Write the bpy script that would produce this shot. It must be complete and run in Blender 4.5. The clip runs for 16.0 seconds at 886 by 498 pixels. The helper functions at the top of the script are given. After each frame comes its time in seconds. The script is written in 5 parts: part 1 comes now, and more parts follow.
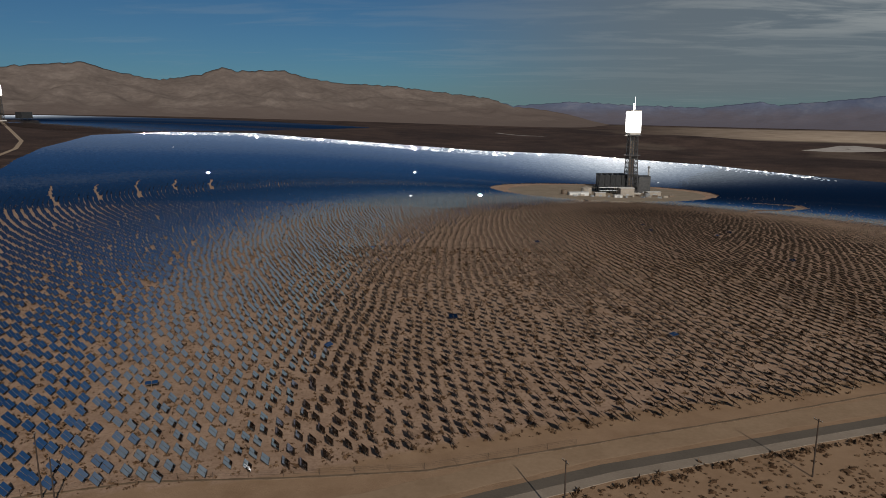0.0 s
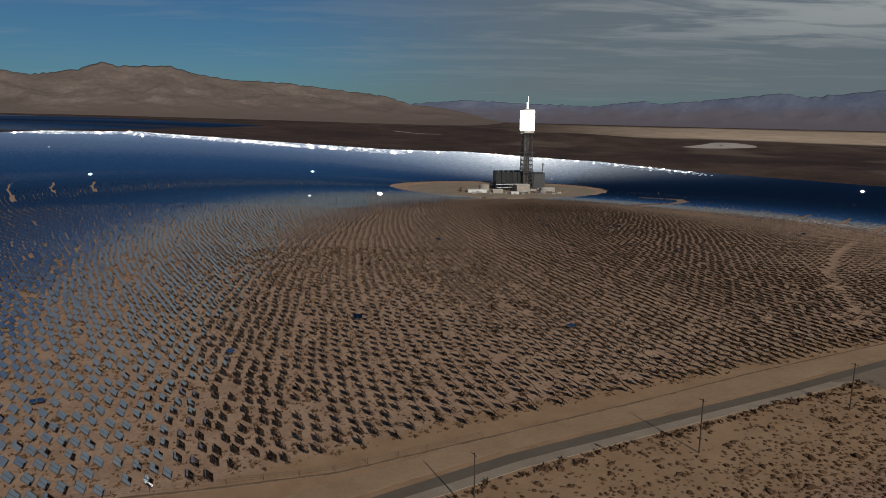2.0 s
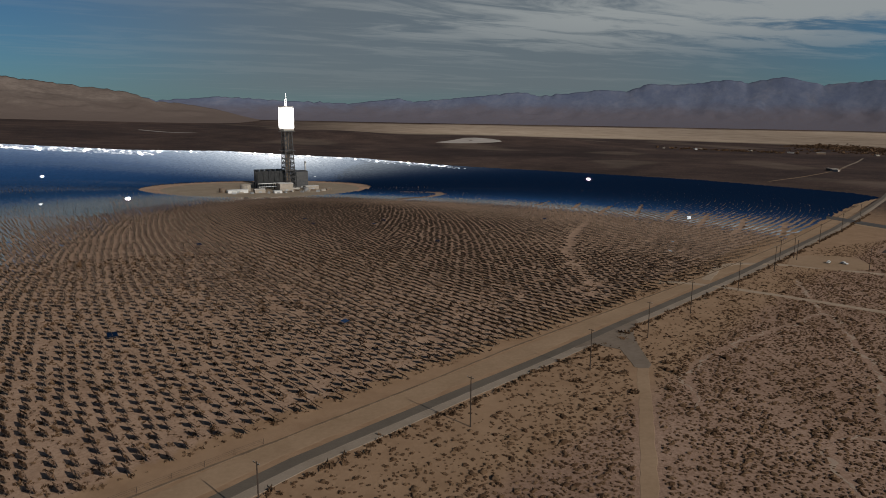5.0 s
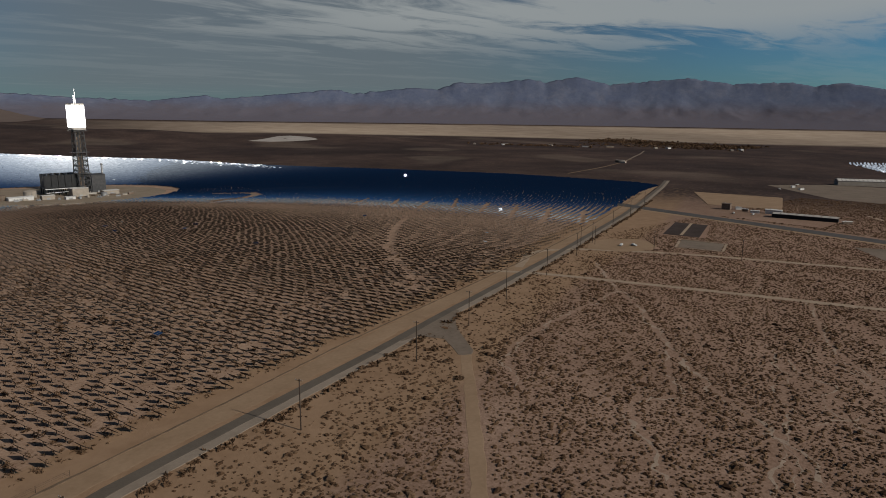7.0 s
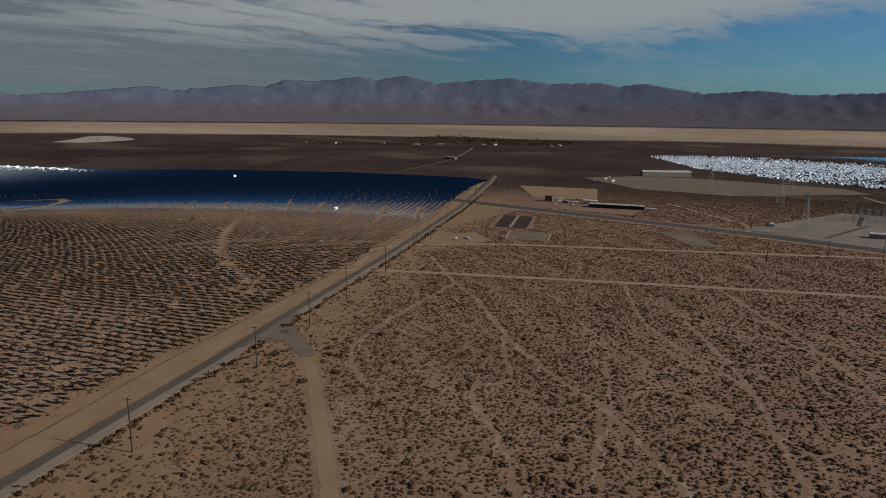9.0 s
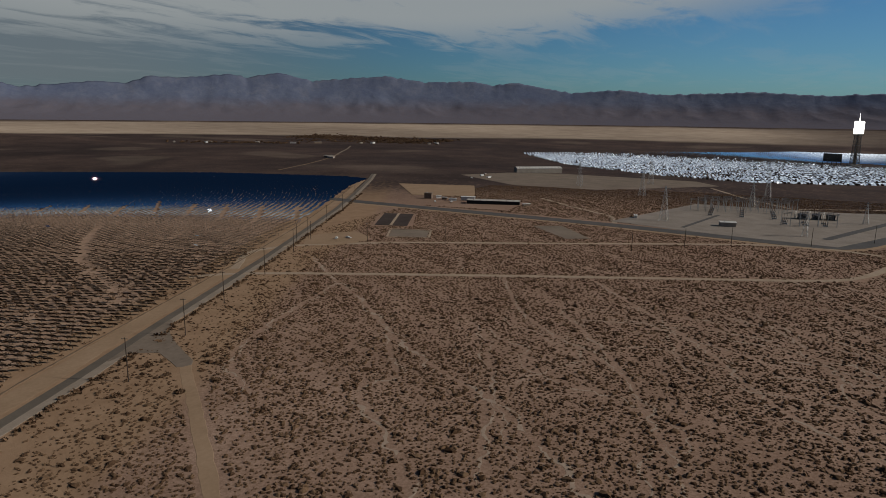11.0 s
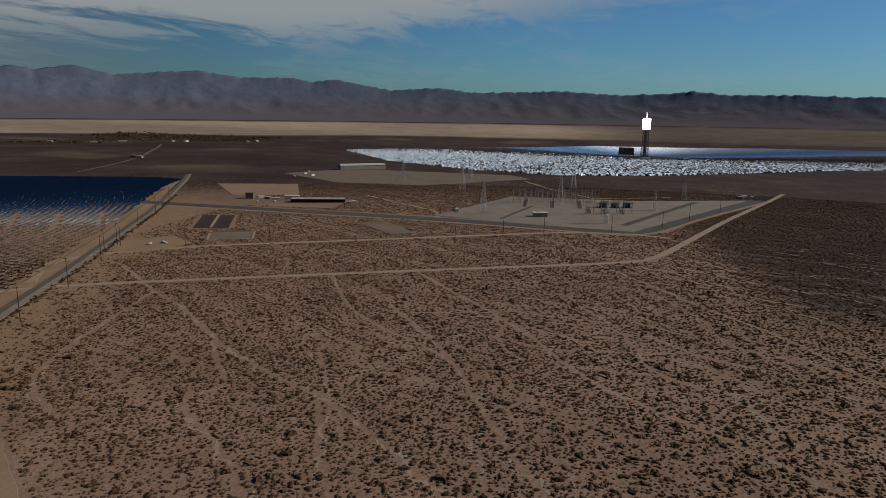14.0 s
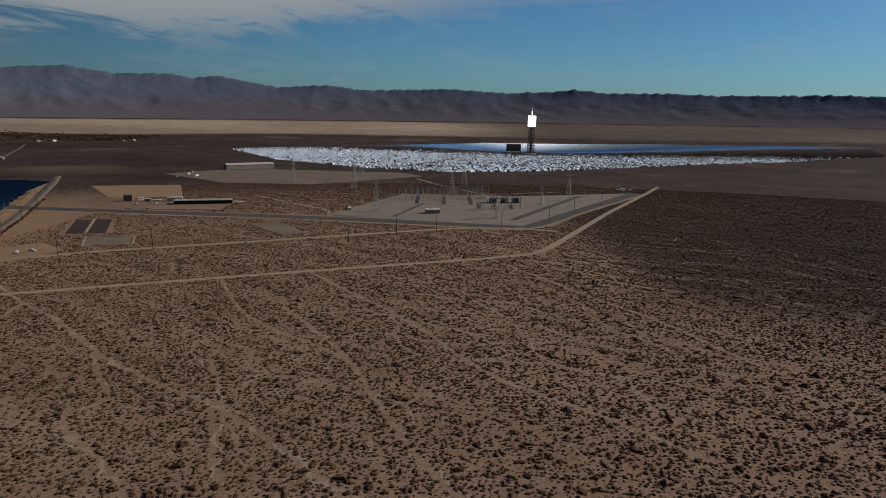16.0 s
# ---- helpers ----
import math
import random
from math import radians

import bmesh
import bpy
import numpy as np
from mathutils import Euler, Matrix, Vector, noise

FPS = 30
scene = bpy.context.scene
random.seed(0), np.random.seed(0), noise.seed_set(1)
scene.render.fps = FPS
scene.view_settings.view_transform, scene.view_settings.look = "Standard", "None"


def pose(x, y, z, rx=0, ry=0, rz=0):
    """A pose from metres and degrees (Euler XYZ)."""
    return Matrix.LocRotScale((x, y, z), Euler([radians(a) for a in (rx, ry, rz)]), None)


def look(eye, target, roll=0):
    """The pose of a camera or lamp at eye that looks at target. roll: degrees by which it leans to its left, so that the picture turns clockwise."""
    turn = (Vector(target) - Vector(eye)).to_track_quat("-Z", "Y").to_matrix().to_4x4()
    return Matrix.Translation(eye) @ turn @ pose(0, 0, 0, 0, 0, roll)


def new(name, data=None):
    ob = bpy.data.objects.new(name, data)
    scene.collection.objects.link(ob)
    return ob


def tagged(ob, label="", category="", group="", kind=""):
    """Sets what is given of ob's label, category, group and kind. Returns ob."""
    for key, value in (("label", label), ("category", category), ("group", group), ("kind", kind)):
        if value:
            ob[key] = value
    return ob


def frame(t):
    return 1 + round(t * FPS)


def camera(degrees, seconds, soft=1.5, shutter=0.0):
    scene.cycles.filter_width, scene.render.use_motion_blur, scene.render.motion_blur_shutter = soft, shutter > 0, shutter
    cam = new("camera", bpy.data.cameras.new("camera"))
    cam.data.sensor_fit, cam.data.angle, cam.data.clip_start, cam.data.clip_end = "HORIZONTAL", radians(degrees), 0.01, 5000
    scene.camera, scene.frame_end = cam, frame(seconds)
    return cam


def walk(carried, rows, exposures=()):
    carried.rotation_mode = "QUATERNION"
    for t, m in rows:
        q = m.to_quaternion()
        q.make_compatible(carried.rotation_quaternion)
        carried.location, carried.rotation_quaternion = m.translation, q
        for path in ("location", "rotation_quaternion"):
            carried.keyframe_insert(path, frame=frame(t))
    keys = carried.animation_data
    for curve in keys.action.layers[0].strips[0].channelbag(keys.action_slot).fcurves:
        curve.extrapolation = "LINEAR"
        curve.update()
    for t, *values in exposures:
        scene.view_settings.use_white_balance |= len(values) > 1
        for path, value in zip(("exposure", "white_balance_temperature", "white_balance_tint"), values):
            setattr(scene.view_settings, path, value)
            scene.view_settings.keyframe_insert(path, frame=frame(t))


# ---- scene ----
EXPO = -0.2
cam = camera(65.48, 16.0, soft=0.85)
# seconds, x, y, z, heading (clockwise), pitch, roll
ROWS = [
    (0.0, 0.19, 0.10, 96.16, 0.00, -11.43, -0.12),
    (0.5, -0.23, -0.40, 96.49, 1.95, -11.46, -0.08),
    (1.0, -0.59, -0.83, 96.77, 3.85, -11.51, -0.06),
    (1.5, -0.88, -1.21, 97.00, 6.14, -11.56, -0.00),
    (2.0, -1.13, -1.53, 97.19, 8.43, -11.61, 0.07),
    (2.5, -1.33, -1.80, 97.34, 11.36, -11.68, 0.15),
    (3.0, -1.50, -2.04, 97.45, 14.14, -11.71, 0.19),
    (3.5, -1.64, -2.24, 97.54, 17.56, -11.75, 0.19),
    (4.0, -1.77, -2.41, 97.60, 20.80, -11.77, 0.19),
    (6.5, -2.36, -3.02, 97.72, 39.40, -11.90, 0.29),
    (7.0, -2.50, -3.12, 97.73, 43.02, -11.94, 0.33),
    (7.5, -2.66, -3.22, 97.74, 46.95, -11.95, 0.36),
    (8.0, -2.84, -3.32, 97.75, 50.80, -11.97, 0.38),
    (8.5, -3.04, -3.42, 97.77, 54.28, -11.99, 0.39),
    (9.0, -3.27, -3.53, 97.79, 56.75, -12.00, 0.48),
    (11.5, -4.74, -4.11, 98.04, 69.27, -12.07, 0.74),
    (12.0, -5.10, -4.24, 98.12, 71.66, -12.08, 0.81),
    (12.5, -5.47, -4.36, 98.20, 74.23, -12.07, 0.88),
    (13.0, -5.85, -4.47, 98.29, 76.67, -12.08, 0.93),
    (13.5, -6.25, -4.58, 98.39, 79.01, -12.09, 1.03),
    (14.0, -6.64, -4.68, 98.49, 81.39, -12.09, 1.08),
    (14.5, -7.04, -4.76, 98.60, 83.72, -12.11, 1.11),
    (15.0, -7.42, -4.82, 98.70, 86.04, -12.11, 1.16),
    (15.5, -7.79, -4.86, 98.80, 88.26, -12.10, 1.20),
    (16.0, -8.14, -4.87, 98.89, 90.39, -12.12, 1.21),
]


def aim(x, y, z, heading, pitch, roll):
    h, p = radians(heading), radians(pitch)
    way = Vector((math.sin(h) * math.cos(p), math.cos(h) * math.cos(p), math.sin(p)))
    return look((x, y, z), Vector((x, y, z)) + way, roll)


walk(cam, [(r[0], aim(*r[1:])) for r in ROWS], [(0.0, EXPO), (16.0, EXPO)])

# ---- world and sun ----
SUN_BEARING, SUN_HEIGHT = 163.0, 30.5
sb, sh = radians(SUN_BEARING), radians(SUN_HEIGHT)
SUN = Vector((math.sin(sb) * math.cos(sh), math.cos(sb) * math.cos(sh), math.sin(sh)))
world = bpy.data.worlds.new("desert_sky")
scene.world = world
world.use_nodes = True
wt = world.node_tree
wt.nodes.clear()


def wnode(kind, **kw):
    n = wt.nodes.new(kind)
    for k, v in kw.items():
        n.inputs[k].default_value = v
    return n


def wmath(op, a, b=None, clamp=False):
    n = wt.nodes.new("ShaderNodeMath")
    n.operation, n.use_clamp = op, clamp
    for i, v in enumerate((a, b)):
        if v is None:
            continue
        if isinstance(v, (int, float)):
            n.inputs[i].default_value = v
        else:
            wt.links.new(v, n.inputs[i])
    return n.outputs[0]


def wmix(fac, a, b):
    n = wt.nodes.new("ShaderNodeMix")
    n.data_type = "RGBA"
    for sock, v in ((n.inputs[0], fac), (n.inputs[6], a), (n.inputs[7], b)):
        if isinstance(v, (int, float, tuple)):
            sock.default_value = v
        else:
            wt.links.new(v, sock)
    return n.outputs[2]


sky = wt.nodes.new("ShaderNodeTexSky")
sky.sky_type, sky.sun_disc = "NISHITA", False
sky.sun_elevation, sky.sun_rotation = sh, sb
sky.altitude, sky.air_density, sky.dust_density, sky.ozone_density = 900, 1.0, 0.6, 2.0
coord = wt.nodes.new("ShaderNodeTexCoord")
sep = wt.nodes.new("ShaderNodeSeparateXYZ")
wt.links.new(coord.outputs["Generated"], sep.inputs[0])
dx, dy, dz = sep.outputs


def wstep(v, a, c):
    n = wt.nodes.new("ShaderNodeMapRange")
    n.interpolation_type = "SMOOTHSTEP"
    n.inputs[1].default_value = a
    n.inputs[2].default_value = c
    wt.links.new(v, n.inputs[0])
    return n.outputs[0]


def wscale(col, f):
    n = wt.nodes.new("ShaderNodeVectorMath")
    n.operation = "SCALE"
    wt.links.new(col, n.inputs[0])
    wt.links.new(f, n.inputs["Scale"])
    return n.outputs[0]


# streaked cloud deck: directions projected on a level sheet
up = wmath("MAXIMUM", wmath("ADD", dz, 0.05), 0.02)
flat = wt.nodes.new("ShaderNodeCombineXYZ")
wt.links.new(wmath("DIVIDE", dx, up), flat.inputs[0])
wt.links.new(wmath("DIVIDE", dy, up), flat.inputs[1])
turn = wt.nodes.new("ShaderNodeMapping")
turn.inputs["Rotation"].default_value = (0, 0, radians(62))
turn.inputs["Scale"].default_value = (0.30, 0.75, 1)
turn.inputs["Location"].default_value = (3.1, 1.7, 0)
wt.links.new(flat.outputs[0], turn.inputs[0])
big = wnode("ShaderNodeTexNoise", Scale=0.55, Detail=8.0, Roughness=0.56, Distortion=0.5)
fine = wnode("ShaderNodeTexNoise", Scale=2.6, Detail=8.0, Roughness=0.62, Distortion=0.6)
for n in (big, fine):
    wt.links.new(turn.outputs[0], n.inputs["Vector"])
puff = wmath("ADD", wmath("MULTIPLY", big.outputs[0], 0.52), wmath("MULTIPLY", fine.outputs[0], 0.48))
bearing = wmath("ARCTAN2", dx, dy)
east = wmath("SUBTRACT", wstep(bearing, 0.10, 0.75), wmath("MULTIPLY", wstep(bearing, 1.42, 1.85), 0.75))
lowest = wmath("ADD", 0.062, wmath("MULTIPLY", wstep(bearing, 1.15, 1.75), 0.06))
high = wstep(wmath("SUBTRACT", dz, lowest), -0.015, 0.055)
deck = wmath("MULTIPLY", wmath("MULTIPLY", east, high), wmath("SUBTRACT", 1.0, wmath("MULTIPLY", wstep(dz, 0.145, 0.21), 0.95)))
cover = wmath("MULTIPLY", wstep(wmath("ADD", puff, wmath("MULTIPLY", deck, 0.105)), 0.49, 0.605), wmath("ADD", 0.12, wmath("MULTIPLY", deck, 0.88)))
veil = wmath("MULTIPLY", wmath("MULTIPLY", wstep(bearing, -0.15, 0.35), wmath("SUBTRACT", 1.0, wstep(bearing, 0.65, 1.15))),
             wmath("MULTIPLY", wstep(dz, -0.02, 0.03), wmath("SUBTRACT", 1.0, wstep(dz, 0.20, 0.34))))
hue = wt.nodes.new("ShaderNodeMix")
hue.data_type, hue.blend_type = "RGBA", "MULTIPLY"
hue.inputs[0].default_value = 1.0
wt.links.new(sky.outputs[0], hue.inputs[6])
hue.inputs[7].default_value = (0.325, 0.61, 0.86, 1)
# the zenith deepens to navy
deep = wmath("MULTIPLY", wmath("SUBTRACT", 1.0, wmath("MULTIPLY", wstep(dz, 0.12, 0.80), 0.52)), wmath("ADD", 0.86, wmath("MULTIPLY", wstep(bearing, 0.8, 1.6), 0.72)))
blue = wscale(hue.outputs[2], deep)
clouds = wmix(wmath("MULTIPLY", veil, 0.86), blue, (2.95, 3.45, 3.75, 1))
clouds = wmix(wmath("MULTIPLY", cover, 0.9), clouds, (6.7, 7.25, 7.35, 1))
# bright air round the sun
dot = wt.nodes.new("ShaderNodeVectorMath")
dot.operation = "DOT_PRODUCT"
wt.links.new(coord.outputs["Generated"], dot.inputs[0])
dot.inputs[1].default_value = tuple(SUN)
near_sun = wmath("POWER", wmath("MAXIMUM", dot.outputs["Value"], 0.0), 9.0)
halo = wmath("POWER", wmath("MAXIMUM", dot.outputs["Value"], 0.0), 60.0)
glowc = wt.nodes.new("ShaderNodeCombineXYZ")
for i, (wide, tight) in enumerate(((9.3, 18.0), (10.4, 18.0), (10.7, 17.2))):
    wt.links.new(wmath("ADD", wmath("MULTIPLY", near_sun, wide), wmath("MULTIPLY", halo, tight)), glowc.inputs[i])
total = wt.nodes.new("ShaderNodeVectorMath")
total.operation = "ADD"
wt.links.new(clouds, total.inputs[0])
wt.links.new(glowc.outputs[0], total.inputs[1])
bg = wnode("ShaderNodeBackground", Strength=0.05)
wt.links.new(total.outputs[0], bg.inputs[0])
wout = wt.nodes.new("ShaderNodeOutputWorld")
wt.links.new(bg.outputs[0], wout.inputs[0])

sun_data = bpy.data.lights.new("sun", "SUN")
sun_data.energy, sun_data.angle, sun_data.color = 3.7, radians(0.53), (1.0, 0.93, 0.83)
sun = new("sun", sun_data)
sun.matrix_world = look(SUN * 1000, (0, 0, 0))


# ---- materials ----
def material(name):
    m = bpy.data.materials.new(name)
    m.use_nodes = True
    return m, m.node_tree, m.node_tree.nodes["Principled BSDF"]


def link(nt, a, b):
    nt.links.new(a, b)


def noise_tex(nt, vec, scale, detail=4.0, rough=0.6, distortion=0.0):
    n = nt.nodes.new("ShaderNodeTexNoise")
    n.inputs["Scale"].default_value, n.inputs["Detail"].default_value = scale, detail
    n.inputs["Roughness"].default_value, n.inputs["Distortion"].default_value = rough, distortion
    link(nt, vec, n.inputs["Vector"])
    return n.outputs[0]


def ramp_of(nt, fac, stops):
    r = nt.nodes.new("ShaderNodeValToRGB")
    els = r.color_ramp.elements
    while len(els) < len(stops):
        els.new(0.5)
    for e, (p, c) in zip(els, stops):
        e.position, e.color = p, (*c, 1) if len(c) == 3 else c
    link(nt, fac, r.inputs[0])
    return r.outputs[0]


def mixc(nt, fac, a, b, blend="MIX"):
    n = nt.nodes.new("ShaderNodeMix")
    n.data_type, n.blend_type = "RGBA", blend
    for sock, v in ((n.inputs[0], fac), (n.inputs[6], a), (n.inputs[7], b)):
        if isinstance(v, (int, float)):
            sock.default_value = v
        elif isinstance(v, tuple):
            sock.default_value = (*v, 1) if len(v) == 3 else v
        else:
            link(nt, v, sock)
    return n.outputs[2]


def maths(nt, op, a, b, clamp=False):
    n = nt.nodes.new("ShaderNodeMath")
    n.operation, n.use_clamp = op, clamp
    for i, v in enumerate((a, b)):
        if isinstance(v, (int, float)):
            n.inputs[i].default_value = v
        else:
            link(nt, v, n.inputs[i])
    return n.outputs[0]


def place_of(nt):
    return nt.nodes.new("ShaderNodeNewGeometry").outputs["Position"]


def bump(nt, bsdf, height, strength, distance):
    b = nt.nodes.new("ShaderNodeBump")
    b.inputs["Strength"].default_value, b.inputs["Distance"].default_value = strength, distance
    link(nt, height, b.inputs["Height"])
    link(nt, b.outputs[0], bsdf.inputs["Normal"])


def surface(name, a, b, scale, rough=0.9, metal=0.0, fine=6.0, bump_at=0.0, spec=0.2):
    """A worn surface: two tones at two scales, with fine relief."""
    m, nt, p = material(name)
    pos = place_of(nt)
    n1, n2 = noise_tex(nt, pos, scale, 5), noise_tex(nt, pos, scale * fine, 4)
    f = maths(nt, "ADD", maths(nt, "MULTIPLY", n1, 0.6), maths(nt, "MULTIPLY", n2, 0.4))
    col = ramp_of(nt, f, [(0.35, a), (0.65, b)])
    link(nt, col, p.inputs["Base Color"])
    p.inputs["Roughness"].default_value, p.inputs["Metallic"].default_value = rough, metal
    p.inputs["Specular IOR Level"].default_value = spec
    if bump_at:
        bump(nt, p, n2, 0.5, bump_at)
    return m


def ground_material():
    m, nt, p = material("desert_ground")
    pos = place_of(nt)
    att = nt.nodes.new("ShaderNodeAttribute")
    att.attribute_name = "cover"
    sc = nt.nodes.new("ShaderNodeSeparateColor")
    link(nt, att.outputs["Color"], sc.inputs[0])
    scrub, pale, sandy = sc.outputs
    n_big = noise_tex(nt, pos, 0.012, 5)
    n_mid = noise_tex(nt, pos, 0.09, 6, 0.65)
    n_fine = noise_tex(nt, pos, 0.9, 5, 0.7)
    n_grit = noise_tex(nt, pos, 6.0, 3, 0.6)
    soil = ramp_of(nt, maths(nt, "ADD", maths(nt, "MULTIPLY", n_big, 0.5), maths(nt, "MULTIPLY", n_mid, 0.5)),
                   [(0.36, (0.238, 0.153, 0.108)), (0.52, (0.292, 0.192, 0.138)), (0.66, (0.352, 0.239, 0.175))])
    soil = mixc(nt, ramp_of(nt, n_fine, [(0.42, (0, 0, 0)), (0.66, (0.9, 0.9, 0.9))]), soil, mixc(nt, 1.0, soil, (0.60, 0.55, 0.51), "MULTIPLY"))
    sand = ramp_of(nt, n_mid, [(0.35, (0.232, 0.146, 0.088)), (0.65, (0.300, 0.196, 0.121))])
    soil = mixc(nt, sandy, soil, sand)
    bare = ramp_of(nt, n_mid, [(0.35, (0.268, 0.178, 0.124)), (0.65, (0.355, 0.243, 0.172))])
    bare = mixc(nt, ramp_of(nt, n_fine, [(0.45, (0, 0, 0)), (0.68, (0.8, 0.8, 0.8))]), bare, mixc(nt, 1.0, bare, (0.66, 0.60, 0.56), "MULTIPLY"))
    soil = mixc(nt, att.outputs["Alpha"], soil, bare)
    # far scrub, too small to stand as plants: dark spots of cover on the soil, darkened further with painted shade
    vor = nt.nodes.new("ShaderNodeTexVoronoi")
    vor.inputs["Scale"].default_value = 0.17
    link(nt, pos, vor.inputs["Vector"])
    spots = maths(nt, "SUBTRACT", 1.0, maths(nt, "MULTIPLY", vor.outputs["Distance"], 1.25), True)
    dense = maths(nt, "ADD", maths(nt, "MULTIPLY", scrub, 1.25), maths(nt, "MULTIPLY", maths(nt, "SUBTRACT", n_mid, 0.5), 0.9))
    thick = maths(nt, "MULTIPLY", dense, maths(nt, "ADD", 0.72, maths(nt, "MULTIPLY", spots, 0.6)), True)
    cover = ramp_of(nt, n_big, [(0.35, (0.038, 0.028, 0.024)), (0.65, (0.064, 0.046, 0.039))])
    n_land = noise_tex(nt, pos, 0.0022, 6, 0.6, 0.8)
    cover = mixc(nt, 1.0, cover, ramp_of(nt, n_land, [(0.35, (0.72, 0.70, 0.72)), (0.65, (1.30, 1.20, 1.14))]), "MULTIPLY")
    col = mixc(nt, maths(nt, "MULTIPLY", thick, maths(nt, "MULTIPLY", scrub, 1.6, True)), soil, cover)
    lake = ramp_of(nt, n_big, [(0.35, (0.33, 0.25, 0.18)), (0.65, (0.42, 0.33, 0.245))])
    col = mixc(nt, pale, col, lake)
    link(nt, col, p.inputs["Base Color"])
    p.inputs["Roughness"].default_value, p.inputs["Specular IOR Level"].default_value = 0.97, 0.05
    bump(nt, p, maths(nt, "ADD", n_fine, maths(nt, "MULTIPLY", n_grit, 0.3)), 0.6, 0.25)
    return m


def mirror_material():
    m, nt, p = material("mirror_glass")
    pos = place_of(nt)
    n = noise_tex(nt, pos, 0.4, 3)
    link(nt, ramp_of(nt, n, [(0.3, (0.78, 0.75, 0.74)), (0.7, (0.88, 0.85, 0.84))]), p.inputs["Base Color"])
    p.inputs["Metallic"].default_value, p.inputs["Roughness"].default_value = 1.0, 0.06
    return m


def shrub_material(name, a, b, c):
    m, nt, p = material(name)
    isl = nt.nodes.new("ShaderNodeNewGeometry").outputs["Random Per Island"]
    col = ramp_of(nt, isl, [(0.0, a), (0.5, b), (1.0, c)])
    n = noise_tex(nt, place_of(nt), 2.5, 3)
    col = mixc(nt, maths(nt, "MULTIPLY", n, 0.7), col, mixc(nt, 1.0, col, (0.5, 0.48, 0.45), "MULTIPLY"))
    link(nt, col, p.inputs["Base Color"])
    p.inputs["Roughness"].default_value, p.inputs["Specular IOR Level"].default_value = 0.95, 0.05
    return m


def mountain_material(name, lo, hi, streak, fan, z0, z1):
    """Bare rock in three tones above fans of gravel washed down to the plain; the range's tones hold painted haze."""
    m, nt, p = material(name)
    pos = place_of(nt)
    n1, n2 = noise_tex(nt, pos, 0.006, 7, 0.62, 0.4), noise_tex(nt, pos, 0.035, 5, 0.6)
    f = maths(nt, "ADD", maths(nt, "MULTIPLY", n1, 0.65), maths(nt, "MULTIPLY", n2, 0.35))
    col = ramp_of(nt, f, [(0.36, lo), (0.52, hi), (0.66, streak)])
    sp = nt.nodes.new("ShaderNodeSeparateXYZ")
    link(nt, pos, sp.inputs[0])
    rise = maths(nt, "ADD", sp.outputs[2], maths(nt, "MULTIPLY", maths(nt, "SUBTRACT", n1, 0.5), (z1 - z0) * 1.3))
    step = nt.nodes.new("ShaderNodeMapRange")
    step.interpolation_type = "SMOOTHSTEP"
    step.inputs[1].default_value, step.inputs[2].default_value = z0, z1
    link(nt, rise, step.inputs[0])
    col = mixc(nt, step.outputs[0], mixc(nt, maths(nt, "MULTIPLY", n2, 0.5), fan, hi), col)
    link(nt, col, p.inputs["Base Color"])
    p.inputs["Roughness"].default_value, p.inputs["Specular IOR Level"].default_value = 1.0, 0.0
    bump(nt, p, n2, 0.3, 8.0)
    return m


M_GROUND = ground_material()
M_MIRROR = mirror_material()
M_BACK = surface("mirror_back", (0.026, 0.017, 0.012), (0.046, 0.031, 0.022), 0.5, 0.8, 0.0, spec=0.1)
M_STEEL = surface("galvanised_steel", (0.24, 0.24, 0.24), (0.36, 0.36, 0.35), 0.6, 0.5, 0.5)
M_DARK_STEEL = surface("dark_steel", (0.045, 0.045, 0.047), (0.085, 0.083, 0.08), 0.3, 0.55, 0.3)
M_SOOT = surface("black_wind_wall", (0.014, 0.015, 0.016), (0.034, 0.034, 0.034), 0.25, 0.6)
M_RUST = surface("weathered_steel", (0.12, 0.085, 0.06), (0.21, 0.16, 0.12), 0.3, 0.7, 0.2)
M_ASPHALT = surface("worn_asphalt", (0.088, 0.071, 0.054), (0.125, 0.102, 0.079), 0.08, 0.9, fine=20, bump_at=0.02)
M_GRIT = surface("pale_road_grit", (0.195, 0.155, 0.118), (0.262, 0.212, 0.165), 0.1, 0.97, fine=14, bump_at=0.03, spec=0.05)
M_TARMAC = surface("dark_asphalt", (0.055, 0.050, 0.046), (0.085, 0.077, 0.069), 0.08, 0.9, fine=20, bump_at=0.02)
M_PALE = surface("pale_lake_silt", (0.27, 0.24, 0.215), (0.37, 0.335, 0.30), 0.02, 0.97, fine=10, spec=0.05)
M_SHOULDER = surface("graded_sand", (0.228, 0.152, 0.094), (0.296, 0.204, 0.131), 0.05, 0.97, fine=12, bump_at=0.05, spec=0.05)
M_TRACK = surface("dirt_track", (0.255, 0.190, 0.132), (0.335, 0.258, 0.188), 0.12, 0.97, fine=10, bump_at=0.05, spec=0.05)
M_WASH = surface("dry_wash_gravel", (0.245, 0.180, 0.132), (0.335, 0.258, 0.195), 0.2, 0.97, fine=8, bump_at=0.08, spec=0.05)
M_BERM = surface("dark_berm_soil", (0.10, 0.068, 0.045), (0.17, 0.12, 0.08), 0.3, 0.97, spec=0.05)
M_GRAVEL = surface("pale_gravel", (0.180, 0.150, 0.124), (0.255, 0.218, 0.182), 0.06, 0.95, fine=15, bump_at=0.03, spec=0.05)
M_PAD = surface("graded_pad_earth", (0.185, 0.145, 0.105), (0.255, 0.205, 0.15), 0.05, 0.97, fine=12, bump_at=0.04, spec=0.05)
